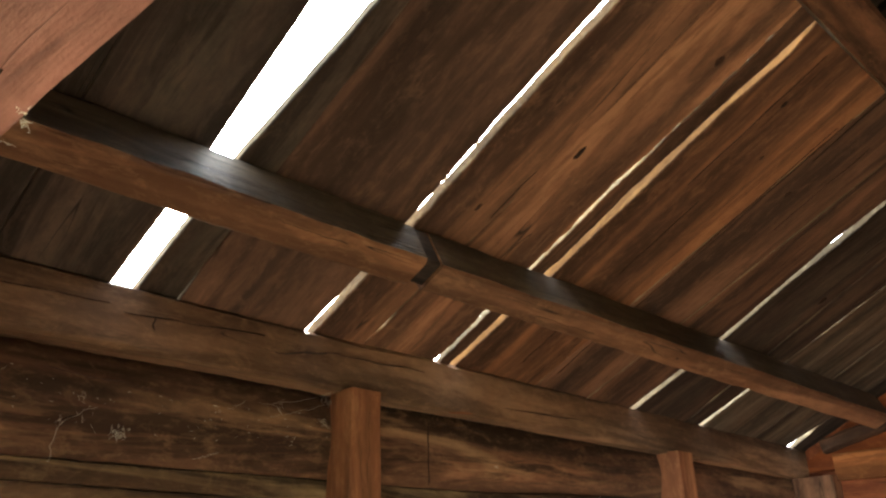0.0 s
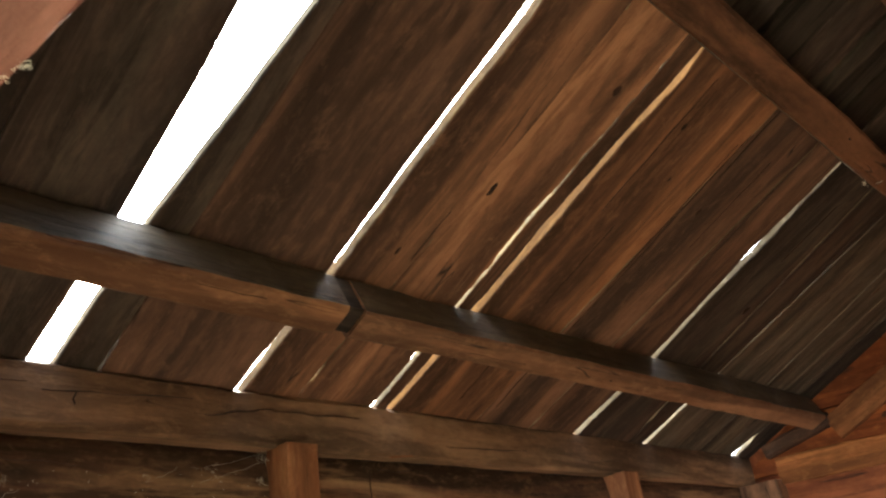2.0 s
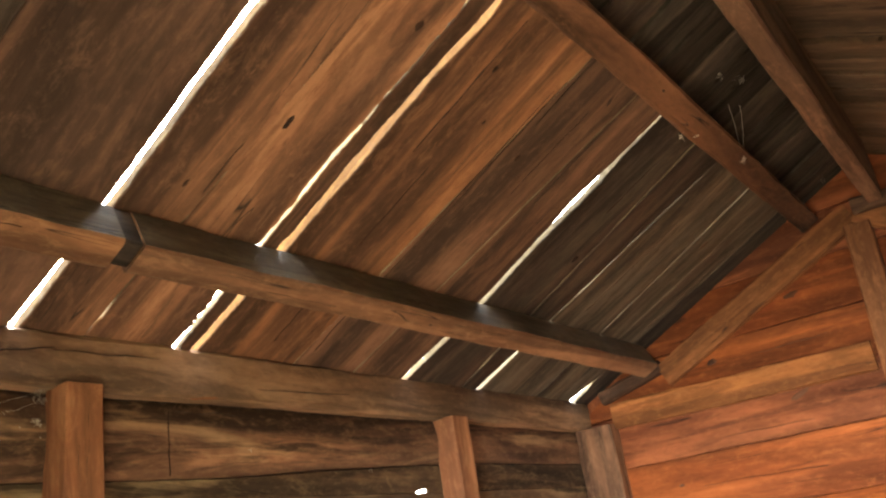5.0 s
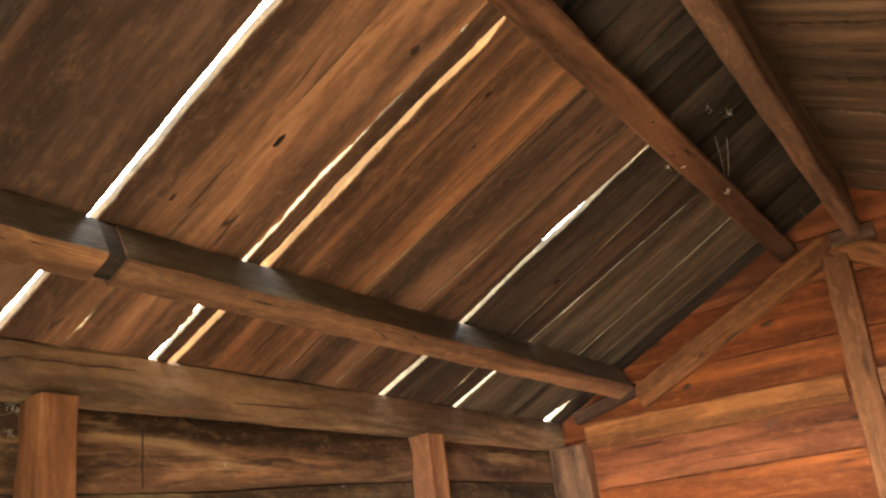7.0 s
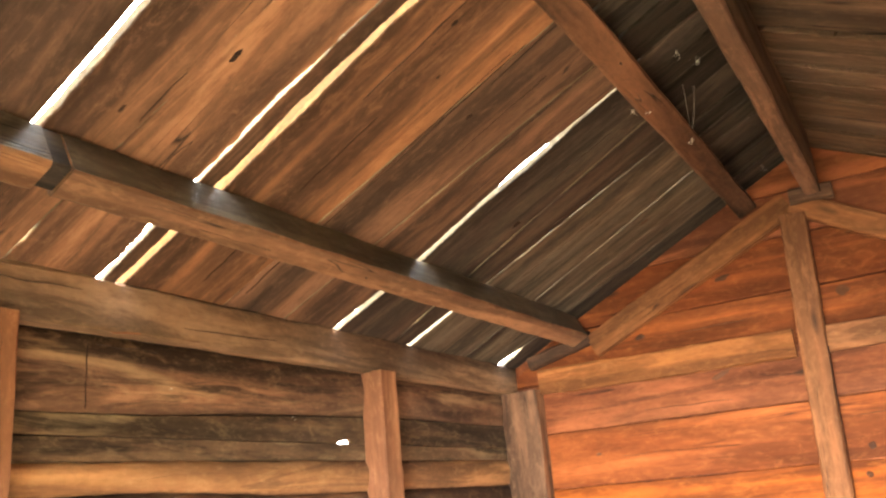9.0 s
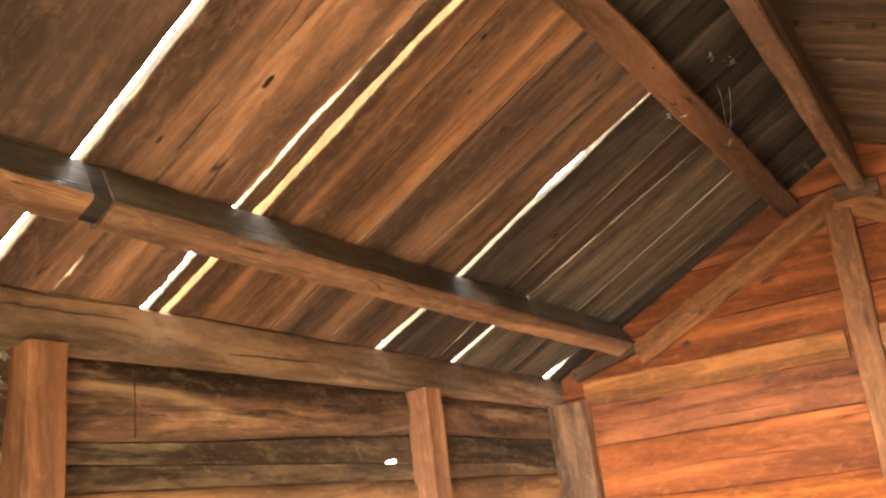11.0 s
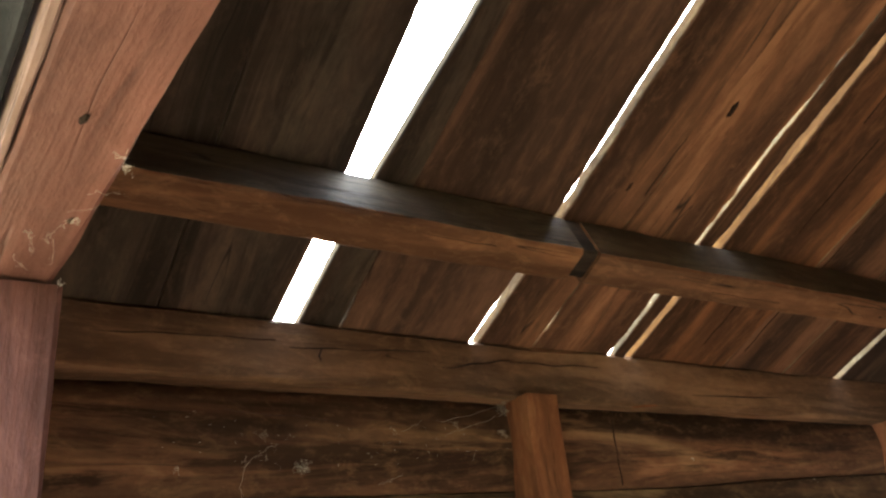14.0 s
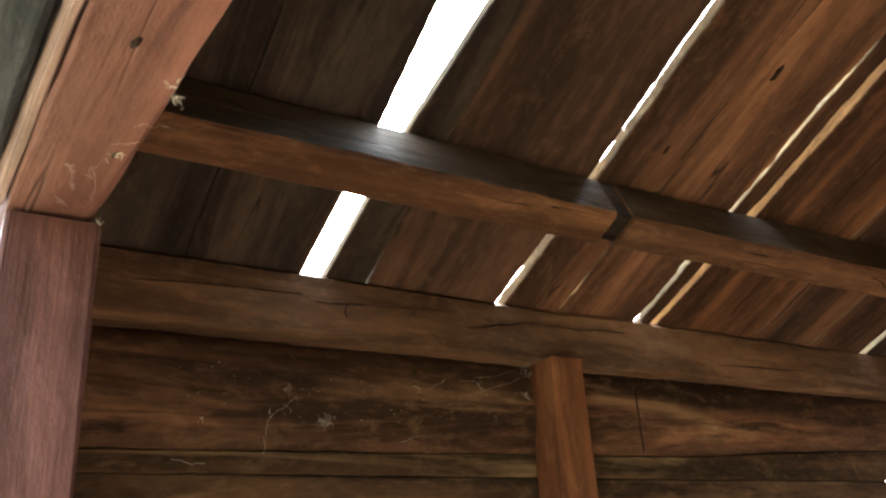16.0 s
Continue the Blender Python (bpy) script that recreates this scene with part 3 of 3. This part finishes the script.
# each board: left edge, right edge, material, unevenness
LOWER = [
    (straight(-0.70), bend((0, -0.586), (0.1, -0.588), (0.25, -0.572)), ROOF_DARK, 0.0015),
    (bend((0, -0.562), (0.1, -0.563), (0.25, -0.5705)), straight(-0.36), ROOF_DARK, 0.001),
    # next two edges flare apart up the slope, imitating the sun's glare
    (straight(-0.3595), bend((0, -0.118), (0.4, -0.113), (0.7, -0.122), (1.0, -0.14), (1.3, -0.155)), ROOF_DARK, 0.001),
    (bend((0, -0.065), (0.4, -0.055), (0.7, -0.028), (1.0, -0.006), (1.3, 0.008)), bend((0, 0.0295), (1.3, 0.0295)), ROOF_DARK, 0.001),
    (bend((0, 0.033), (0.08, 0.0325), (0.11, 0.0298), (1.3, 0.0298)), bend((0, 0.374), (0.4, 0.385), (0.9, 0.381), (1.3, 0.374)), ROOF_MID, 0.0015),
    (bend((0, 0.399), (0.4, 0.4065), (0.66, 0.4065), (0.9, 0.404), (1.02, 0.409), (1.12, 0.408), (1.2, 0.402), (1.3, 0.401)), bend((0, 0.56), (0.3, 0.575), (0.9, 0.616), (1.3, 0.612)), ROOF, 0.0025),
    (bend((0, 0.5638), (0.1, 0.5682), (0.14, 0.5685), (0.3, 0.5768), (0.9, 0.6175), (1.3, 0.6135)), bend((0, 0.819), (0.4, 0.82), (0.7, 0.817), (1.0, 0.829), (1.2, 0.834)), ROOF, 0.005),
    (bend((0, 0.834), (0.4, 0.834), (0.7, 0.8275), (1.0, 0.835), (1.12, 0.835), (1.2, 0.8345)), bend((0, 0.877), (0.4, 0.885), (0.7, 0.883), (1.0, 0.887), (1.2, 0.901), (1.3, 0.905)), ROOF_MID, 0.004),
    (bend((0, 0.903), (0.4, 0.91), (0.7, 0.913), (1.0, 0.909), (1.2, 0.926), (1.3, 0.907)), bend((0, 1.268), (0.4, 1.286), (1.3, 1.334)), ROOF, 0.0025),
    # these two are browner, and darkened as well for weaker light further in
    (bend((0, 1.273), (0.4, 1.292), (1.3, 1.34)), bend((0, 1.55), (1.3, 1.632)), ROOF_MID, 0.002),
    (bend((0, 1.554), (1.3, 1.637)), bend((0, 1.808), (0.3, 1.825), (0.5, 1.822), (0.75, 1.805), (0.9, 1.799), (1.1, 1.812), (1.28, 1.815)), ROOF_MID, 0.003),
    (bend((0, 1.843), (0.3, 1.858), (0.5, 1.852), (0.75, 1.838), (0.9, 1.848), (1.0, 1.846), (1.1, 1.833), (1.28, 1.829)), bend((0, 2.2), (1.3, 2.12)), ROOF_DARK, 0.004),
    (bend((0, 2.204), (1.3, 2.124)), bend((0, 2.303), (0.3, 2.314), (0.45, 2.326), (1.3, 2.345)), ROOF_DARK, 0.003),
    (bend((0, 2.334), (0.3, 2.332), (0.45, 2.3325), (1.3, 2.351)), bend((0, 2.79), (0.46, 2.77), (1.3, 2.724)), ROOF_GREY, 0.003),
    (bend((0, 2.797), (0.46, 2.78), (1.3, 2.733)), bend((0, 2.99), (1.3, 2.95)), ROOF_GREY, 0.002),
    (bend((0, 2.994), (1.3, 2.954)), bend((0, 3.125), (0.12, 3.135), (0.2, 3.15), (1.3, 3.15)), ROOF_GREY, 0.002),
    (bend((0, 3.19), (0.09, 3.178), (0.15, 3.152), (1.3, 3.153)), straight(3.42), ROOF_DARK, 0.003),
]
THICKER = {4: 0.022, 5: 0.0275, 6: 0.014, 7: 0.0175, 8: 0.04, 10: 0.02, 11: 0.022, 12: 0.012, 13: 0.02, 14: 0.022}
for i, (a, b, mat, rough) in enumerate(LOWER):
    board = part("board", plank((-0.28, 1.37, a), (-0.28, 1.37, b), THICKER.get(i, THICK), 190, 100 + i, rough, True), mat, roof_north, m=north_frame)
    # two gap edges get a warmer colour, as the daylight gives them
    board.data.materials.append({5: GOLD, 8: DAYLIT_EDGE}.get(i, SILVER))
# unseen strips added over the joints to stop daylight leaking through
for i, (x0, x1, z) in enumerate(((-0.36, -0.36, 0.021), (0.0305, 0.0295, 0.021), (0.565, 0.612, 0.031), (1.275, 1.335, 0.041), (1.55, 1.63, 0.021), (2.2, 2.122, 0.033), (2.99, 2.952, 0.021))):
    lo = 0.1 if i in (1, 2) else -0.28
    part("batten", plank((lo, 1.37, x0 - 0.02, x1 - 0.02), (lo, 1.37, x0 + 0.02, x1 + 0.02), 0.012, 12, 170 + i, 0.001), SILVER, roof_north, m=north_frame @ Matrix.Translation((0, 0, z + 0.003)))
x, i = -0.70, 0
rnd = random.Random(4)
while x < 3.42:
    w = rnd.uniform(0.11, 0.2)
    skew = rnd.uniform(-0.012, 0.012)
    # dimmer light near the ridge is put into these boards' colour
    part("board", plank((1.372, S_RIDGE + 0.012, x, x + skew), (1.372, S_RIDGE + 0.012, x + w - 0.008, x + w - 0.008 + skew), THICK, 40, 140 + i, 0.006), SHADE_BLACK if i % 3 else ROOF_DARK, roof_north,
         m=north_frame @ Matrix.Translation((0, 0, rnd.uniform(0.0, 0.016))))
    x += w
    i += 1
# near-black sheet added above these boards so their joints stay unlit
part("outer_layer", plank((1.372, S_RIDGE + 0.01, -0.72, -0.72), (1.372, S_RIDGE + 0.01, 3.44, 3.44), 0.014, 12, 198, 0.002), SHADE_BLACK, roof_north, m=north_frame @ Matrix.Translation((0, 0, 0.04)))
south_frame = Matrix(((0, -1, 0, 0), (CP, 0, -SP, SOUTH_Y), (SP, 0, CP, EAVE_Z), (0, 0, 0, 1)))
roof_south = tagged(new("roof_south"), "brown boarded roof slope on the far side of the ridge", "roof", kind="structure")
x, i = -3.42, 0
while x < 0.70:
    w = rnd.uniform(0.13, 0.23)
    part("board", plank((-0.28, S_RIDGE + 0.012, x, x), (-0.28, S_RIDGE + 0.012, x + w - rnd.uniform(0.01, 0.026), x + w - rnd.uniform(0.01, 0.026)), THICK, 160, 180 + i, 0.011), FAR, roof_south, m=south_frame @ Matrix.Translation((0, 0, rnd.uniform(0, 0.018))))
    x += w
    i += 1
# added backing sheet: shuts daylight out of the far slope's joints, keeps them dark
part("outer_layer", plank((-0.3, S_RIDGE + 0.01, -3.44, -3.44), (-0.3, S_RIDGE + 0.01, 0.72, 0.72), 0.02, 12, 199, 0.002), SHADE_BLACK, roof_south, m=south_frame @ Matrix.Translation((0, 0, 0.042)))
ridge_cap = timber("ridge_cap", (-0.72, RIDGE_Y, RIDGE_Z + 0.075), (3.44, RIDGE_Y, RIDGE_Z + 0.045), 0.2, 0.03, ROOF_DARK,
                   "board capping the ridge of the roof", "board", kind="structure", seed=77)

# ---- knots and long splits in the boards ----
def knot_mesh(a, b, seed, high=0.0025):
    """A low, uneven dark knot, a along the grain and b across it."""
    bm = bmesh.new()
    top = bm.verts.new((0, 0, -high))
    rings = []
    for s_, z in ((0.6, -high * 0.8), (1.0, 0.0015)):
        ring = []
        for k in range(14):
            t = 2 * math.pi * k / 14
            r = s_ * (0.75 + 0.4 * wob(math.cos(t) * 1.4, math.sin(t) * 1.4, seed) + 0.15 * wob(math.cos(t) * 5, math.sin(t) * 5, seed))
            ring.append(bm.verts.new((a * r * math.cos(t), b * r * math.sin(t), z)))
        rings.append(ring)
    for k in range(14):
        bm.faces.new((top, rings[0][k], rings[0][(k + 1) % 14]))
        bm.faces.new((rings[0][k], rings[1][k], rings[1][(k + 1) % 14], rings[0][(k + 1) % 14]))
    return bm


def split_mesh(length, width, seed):
    """A long dark split, widest in its middle."""
    bm = bmesh.new()
    rows = []
    for i in range(25):
        f = i / 24
        w = 0.75 * width * math.sin(math.pi * f) ** 0.7 * (0.6 + 0.8 * abs(wob(f * 9, 1, seed))) + 0.0003
        c = 0.006 * wob(f * 3, 5, seed)
        rows.append([bm.verts.new((length * (f - 0.5), c + y, z)) for y, z in ((-w, 0.001), (0, -0.0022), (w, 0.001))])
    for a, b in zip(rows, rows[1:]):
        for k in range(2):
            bm.faces.new((a[k], a[k + 1], b[k + 1], b[k]))
    return bm


def on_roof(x, y):
    return north_frame @ Matrix.Translation(((EAVE_Y - y) / CP, x, 0.0))


for i, (x, y, a, b) in enumerate(((0.764, 1.318, 0.022, 0.013), (0.644, 1.63, 0.03, 0.009), (1.397, 1.455, 0.022, 0.012), (2.842, 1.386, 0.04, 0.016),
                                  (2.102, 1.658, 0.03, 0.015), (0.52, 1.84, 0.02, 0.008), (1.17, 1.42, 0.012, 0.007), (1.06, 1.3, 0.018, 0.012), (2.55, 1.5, 0.022, 0.01))):
    part("knot", knot_mesh(a, b, 300 + i), KNOT, roof_north, m=on_roof(x, y))
for i, (x, y, length, w) in enumerate(((0.605, 1.39, 0.3, 0.003), (1.032, 1.37, 0.44, 0.006), (1.35, 1.22, 0.3, 0.006), (1.31, 1.62, 0.8, 0.005), (3.1, 1.6, 0.6, 0.005), (2.3, 1.4, 0.5, 0.003), (1.06, 1.28, 0.2, 0.002), (1.322, 1.52, 0.66, 0.003), (0.578, 1.78, 0.16, 0.004),
                                       (1.12, 1.72, 0.3, 0.0012), (1.5, 1.4, 0.34, 0.003), (1.3, 2.13, 0.22, 0.003), (1.12, 2.14, 0.18, 0.0025), (1.7, 1.62, 0.3, 0.002),
                                       (2.5, 1.6, 0.5, 0.0022), (2.02, 1.35, 0.26, 0.002))):
    part("split", split_mesh(length, w, 320 + i), KNOT, roof_north, m=on_roof(x, y) @ pose(0, 0, 0, 0, 0, 2.0 * wob(i * 3.3, 0, 2)))
gable_face = Matrix(((0, 0, 1, EAST - 0.0035), (1, 0, 0, 0), (0, 1, 0, 0), (0, 0, 0, 1)))
for i, (y, z, a, b, turn) in enumerate(((1.284, 1.899, 0.07, 0.014, -24), (0.745, 1.532, 0.018, 0.022, 0), (0.719, 2.172, 0.03, 0.03, 20), (1.62, 2.13, 0.02, 0.03, 60), (1.2, 2.33, 0.05, 0.02, -10))):
    part("knot", knot_mesh(a, b, 340 + i), GKNOT, wall_east, m=gable_face @ Matrix.Translation((y, z, 0)) @ pose(0, 0, 0, 0, 0, turn))
plate_face = Matrix(((1, 0, 0, 0), (0, 0, 1, 2.283), (0, 1, 0, 0), (0, 0, 0, 1)))
for i, (x, z, length, w, turn) in enumerate(((-0.3, 2.038, 0.36, 0.0028, 2), (0.08, 2.04, 0.34, 0.0032, 3), (0.38, 2.03, 0.2, 0.003, 9), (0.62, 2.045, 0.3, 0.002, 1), (-0.02, 2.02, 0.03, 0.003, 88), (1.3, 2.0, 0.4, 0.002, 1))):
    part("split", split_mesh(length, w, 360 + i), KNOT, plate, m=plate.matrix_basis.inverted() @ plate_face @ Matrix.Translation((x, z, 0)) @ pose(0, 0, 0, 0, 0, turn))


for i, (x, z, length, w, turn) in enumerate(((0.823, 1.84, 0.17, 0.0025, 89), (0.95, 1.925, 0.2, 0.0012, 0), (-0.1, 1.9, 0.22, 0.0013, -3))):
    part("split", split_mesh(length, w, 380 + i), KNOT, wall_north, m=plate_face @ Matrix.Translation((x, z, NORTH - 0.019 - 2.283)) @ pose(0, 0, 0, 0, 0, turn))


def mark(kind, thing, x, y, z, length, w, seed, turn=0):
    """A split or knot on a timber's own face: at x along it, on the side whose direction is (y, z)."""
    me = split_mesh(length, w, seed) if kind == "split" else knot_mesh(length, w, seed)
    ys = [v.co.y for v in thing.data.vertices]
    zs = [v.co.z for v in thing.data.vertices]
    hy, hz = (max(ys) - min(ys)) / 2 - 0.004, (max(zs) - min(zs)) / 2 - 0.004
    if z:
        m = Matrix.Translation((x, y * hy, z * hz)) @ (pose(0, 0, 0) if z < 0 else pose(0, 0, 0, 180))
    else:
        m = Matrix.Translation((x, y * hy, 0)) @ pose(0, 0, 0, -90 if y < 0 else 90)
    part(kind, me, KNOT, thing, m=m @ pose(0, 0, 0, 0, 0, turn))


by_name = {o.name: o for o in scene.objects}
for nm, rows in (("purlin", ((0.35, 0.3, -1, 0.2), (0.75, -0.4, -1, 0.16))), ("purlin.001", ((0.5, 0.2, -1, 0.25), (1.3, -0.4, -1, 0.3), (2.2, 0.3, -1, 0.22))),
                 ("upper_purlin", ((1.8, 0.2, -1, 0.3), (2.6, -0.3, -1, 0.25), (3.3, 0.3, -1, 0.3))), ("ridge_beam", ((2.2, 0.2, -1, 0.3), (2.9, -0.2, -1, 0.2)))):
    for i, (x, y, z, length) in enumerate(rows):
        mark("split", by_name[nm], x, y, z, length, 0.0012, 500 + i)
mark("knot", by_name["purlin.001"], 1.05, 0.1, -1, 0.012, 0.006, 520)
mark("knot", by_name["upper_purlin"], 2.2, -0.2, -1, 0.014, 0.008, 521)
mark("knot", by_name["gable_rafter"], 0.78, 1, 0, 0.026, 0.018, 522)
mark("knot", by_name["gable_rafter"], 0.98, 1, 0, 0.03, 0.016, 527)
mark("split", by_name["gable_rafter"], 0.25, 1, 0, 0.34, 0.003, 528, -4)
mark("split", by_name["gable_rafter"], 0.55, 1, 0, 0.3, 0.002, 529, 6)
mark("split", by_name["gable_post"], 1.75, 0, -1, 0.4, 0.002, 540, 1)
mark("split", by_name["gable_rafter"], 0.45, 1, 0, 0.4, 0.002, 523, 4)
mark("split", by_name["gable_rail"], 0.6, 1, 0, 0.35, 0.0015, 524, 1)
mark("split", by_name["gable_rail.001"], 1.2, 1, 0, 0.3, 0.0015, 525, 1)
mark("split", by_name["gable_post"], 2.2, 0, -1, 0.3, 0.0015, 526)
for nm, sd in (("wall_post", 530), ("wall_post.001", 533)):
    mark("split", by_name[nm], 1.82, 0.15, -1, 0.2, 0.0012, sd, 1)
    mark("split", by_name[nm], 1.7, -0.25, -1, 0.24, 0.001, sd + 1, -1)


# ---- marks on the door header, the gable and the slabs ----
header = by_name["header"]
for x, y, a, b, turn in ((-0.672, 1.19, 0.008, 0.0025, 20), (-0.655, 1.33, 0.004, 0.002, 30)):
    part("knot", knot_mesh(a, b, int(1000 * y)), KNOT, header, m=header.matrix_basis.inverted() @ Matrix.Translation((x, y, DOOR_TOP - 0.0045)) @ pose(0, 0, 0, 0, 0, 92 + turn))
for i, (y, z, a, b, turn) in enumerate(((0.78, 1.42, 0.016, 0.016, 0), (1.9, 1.62, 0.016, 0.01, 0))):
    part("knot", knot_mesh(a, b, 620 + i), GKNOT, wall_east, m=gable_face @ Matrix.Translation((y, z, 0)) @ pose(0, 0, 0, 0, 0, turn))
for i, (y, z, length, w, turn) in enumerate(((1.45, 1.79, 0.4, 0.0022, 1), (0.62, 1.66, 0.3, 0.002, -1), (1.55, 1.6, 0.5, 0.0016, 1), (0.55, 2.02, 0.3, 0.002, 2), (1.25, 2.12, 0.3, 0.0018, -2))):
    part("split", split_mesh(length, w, 640 + i), GKNOT, wall_east, m=gable_face @ Matrix.Translation((y, z, 0)) @ pose(0, 0, 0, 0, 0, turn))


# ---- cobwebs and loose fibres ----
def strands(lines, r=0.0006):
    bm = bmesh.new()
    for pts in lines:
        rows = []
        for p in pts:
            p = Vector(p)
            rows.append([bm.verts.new(p + Vector(o) * r) for o in ((1, 0, 0.3), (-0.5, 0.6, 0.7), (-0.4, -0.6, -0.9))])
        for a, b in zip(rows, rows[1:]):
            for k in range(3):
                bm.faces.new((a[k], a[(k + 1) % 3], b[(k + 1) % 3], b[k]))
    return bm


def tuft(centre, size, count, seed, flat=(1, 1, 1), drop=0.0):
    """Short tangled threads round one point."""
    rn = random.Random(seed)
    c, lines = Vector(centre), []
    for _ in range(count):
        p = c + Vector([rn.gauss(0, size * 0.55) * f for f in flat])
        line = [p]
        for _ in range(4):
            p = p + Vector([rn.gauss(0, size * 0.4) * f for f in flat]) - Vector((0, 0, drop * size * 0.3))
            line.append(p)
        lines.append(line)
    return lines


def thread(a, b, sag, seed, n=8):
    rn = random.Random(seed)
    a, b = Vector(a), Vector(b)
    return [a.lerp(b, i / n) + Vector((rn.gauss(0, 0.002), rn.gauss(0, 0.0008), rn.gauss(0, 0.002) - sag * math.sin(math.pi * i / n))) for i in range(n + 1)]


def cobweb(lines, r, label):
    tagged(part("cobweb", strands(lines, r), SILK), label, "cobweb", "cobwebs", "stuff")


WEB, FIB = "dusty white cobweb on the plank wall", "pale cobweb tuft on the splintered door frame"
for i, (x, y, size, n) in enumerate(((-0.637, 1.235, 0.003, 16), (-0.643, 1.222, 0.003, 8), (-0.63, 1.02, 0.003, 18), (-0.635, 1.035, 0.003, 8), (-0.652, 1.325, 0.004, 7), (-0.68, 1.36, 0.004, 5), (-0.642, 1.45, 0.003, 8))):
    cobweb(tuft((x, y, 1.784), size, n, 400 + i, (1, 1, 0.7)), 0.00018, FIB)
WY = NORTH - 0.019
for i, (x, z, size, n) in enumerate(((-0.052, 1.798, 0.011, 22), (-0.165, 1.805, 0.006, 6), (0.168, 1.873, 0.008, 8), (-0.13, 1.86, 0.006, 6), (0.47, 1.94, 0.012, 26), (0.465, 1.88, 0.008, 14), (0.33, 1.9, 0.009, 7), (-0.3, 1.79, 0.006, 6),
                                     (1.1, 1.83, 0.005, 5), (1.62, 1.77, 0.005, 5))):
    cobweb(tuft((x, WY, z), size, n, 420 + i, (1, 0.25, 1), 0.3), 0.00025, WEB)
cobweb([thread((-0.165, WY, 1.8), (-0.1, WY, 1.84), -0.004, 1), thread((-0.17, WY, 1.8), (-0.175, WY, 1.73), 0.0, 2)], 0.0003, WEB)
cobweb([thread((0.15, WY, 1.868), (0.24, WY, 1.9), 0.006, 3), thread((0.3, WY, 1.87), (0.47, 2.30, 1.93), 0.004, 4), thread((0.28, WY, 1.9), (0.46, 2.30, 1.945), 0.006, 5)], 0.00022, WEB)
cobweb([thread((0.12, WY, 1.76), (0.18, WY, 1.78), 0.003, 6)], 0.0003, WEB)
cobweb([thread((-0.35, WY, 1.716), (-0.29, WY, 1.71), 0.004, 7)], 0.0008, "pale curved splinter on the plank wall")
cobweb([thread((2.04, 0.973, 2.705), (2.255, 1.017, 2.6), 0.012, 8), thread((2.1, 0.95, 2.715), (2.23, 1.01, 2.61), 0.02, 9), *tuft((2.26, 1.02, 2.597), 0.009, 16, 9), *tuft((1.81, 1.09, 2.562), 0.006, 6, 12), *tuft((1.885, 1.066, 2.573), 0.006, 6, 13)], 0.0007, "dusty cobweb hanging under the upper purlin")
cobweb(tuft((1.885, 0.946, 2.735), 0.009, 10, 460) + tuft((2.0, 0.909, 2.752), 0.01, 14, 461) + tuft((3.1, 0.9, 2.72), 0.01, 12, 462), 0.0003, "dusty cobweb under the ridge")
cobweb([thread((1.95, 1.93, 2.165), (2.03, 1.93, 2.17), 0.004, 11)], 0.0012, "torn pale fibre on the purlin")
sliver = part("hanging_splinter", split_mesh(0.09, 0.008, 470), POST, m=axes((0.906, 2.28, 1.953), (1, -0.05, 0.08), (0, 0.2, 1)))
tagged(sliver, "torn wood splinter hanging off the wall plate", "splinter")

# specks of dust and web caught on the upper slab, and threads across the corner of the door frame
rn = random.Random(71)
specks = []
for _ in range(70):
    specks += tuft((rn.uniform(-0.35, 0.5), NORTH - 0.021, rn.uniform(1.79, 1.9)), 0.0016, 2, rn.randint(0, 9999), (1, 0.2, 1))
cobweb(specks, 0.0003, "scattered pale dust and web specks on the wall")
HZ = DOOR_TOP - 0.006
cobweb([thread((-0.63 - 0.011 * k, 1.27 + 0.027 * k, HZ), (-0.655 - 0.004 * k, 1.28 + 0.029 * k, HZ), 0.0005, 700 + k, 8) for k in range(6)]
       + [thread((-0.66, 1.36, HZ), (-0.655, 1.42, HZ), 0.001, 710)], 0.00011, "torn pale cobweb threads under the door header")
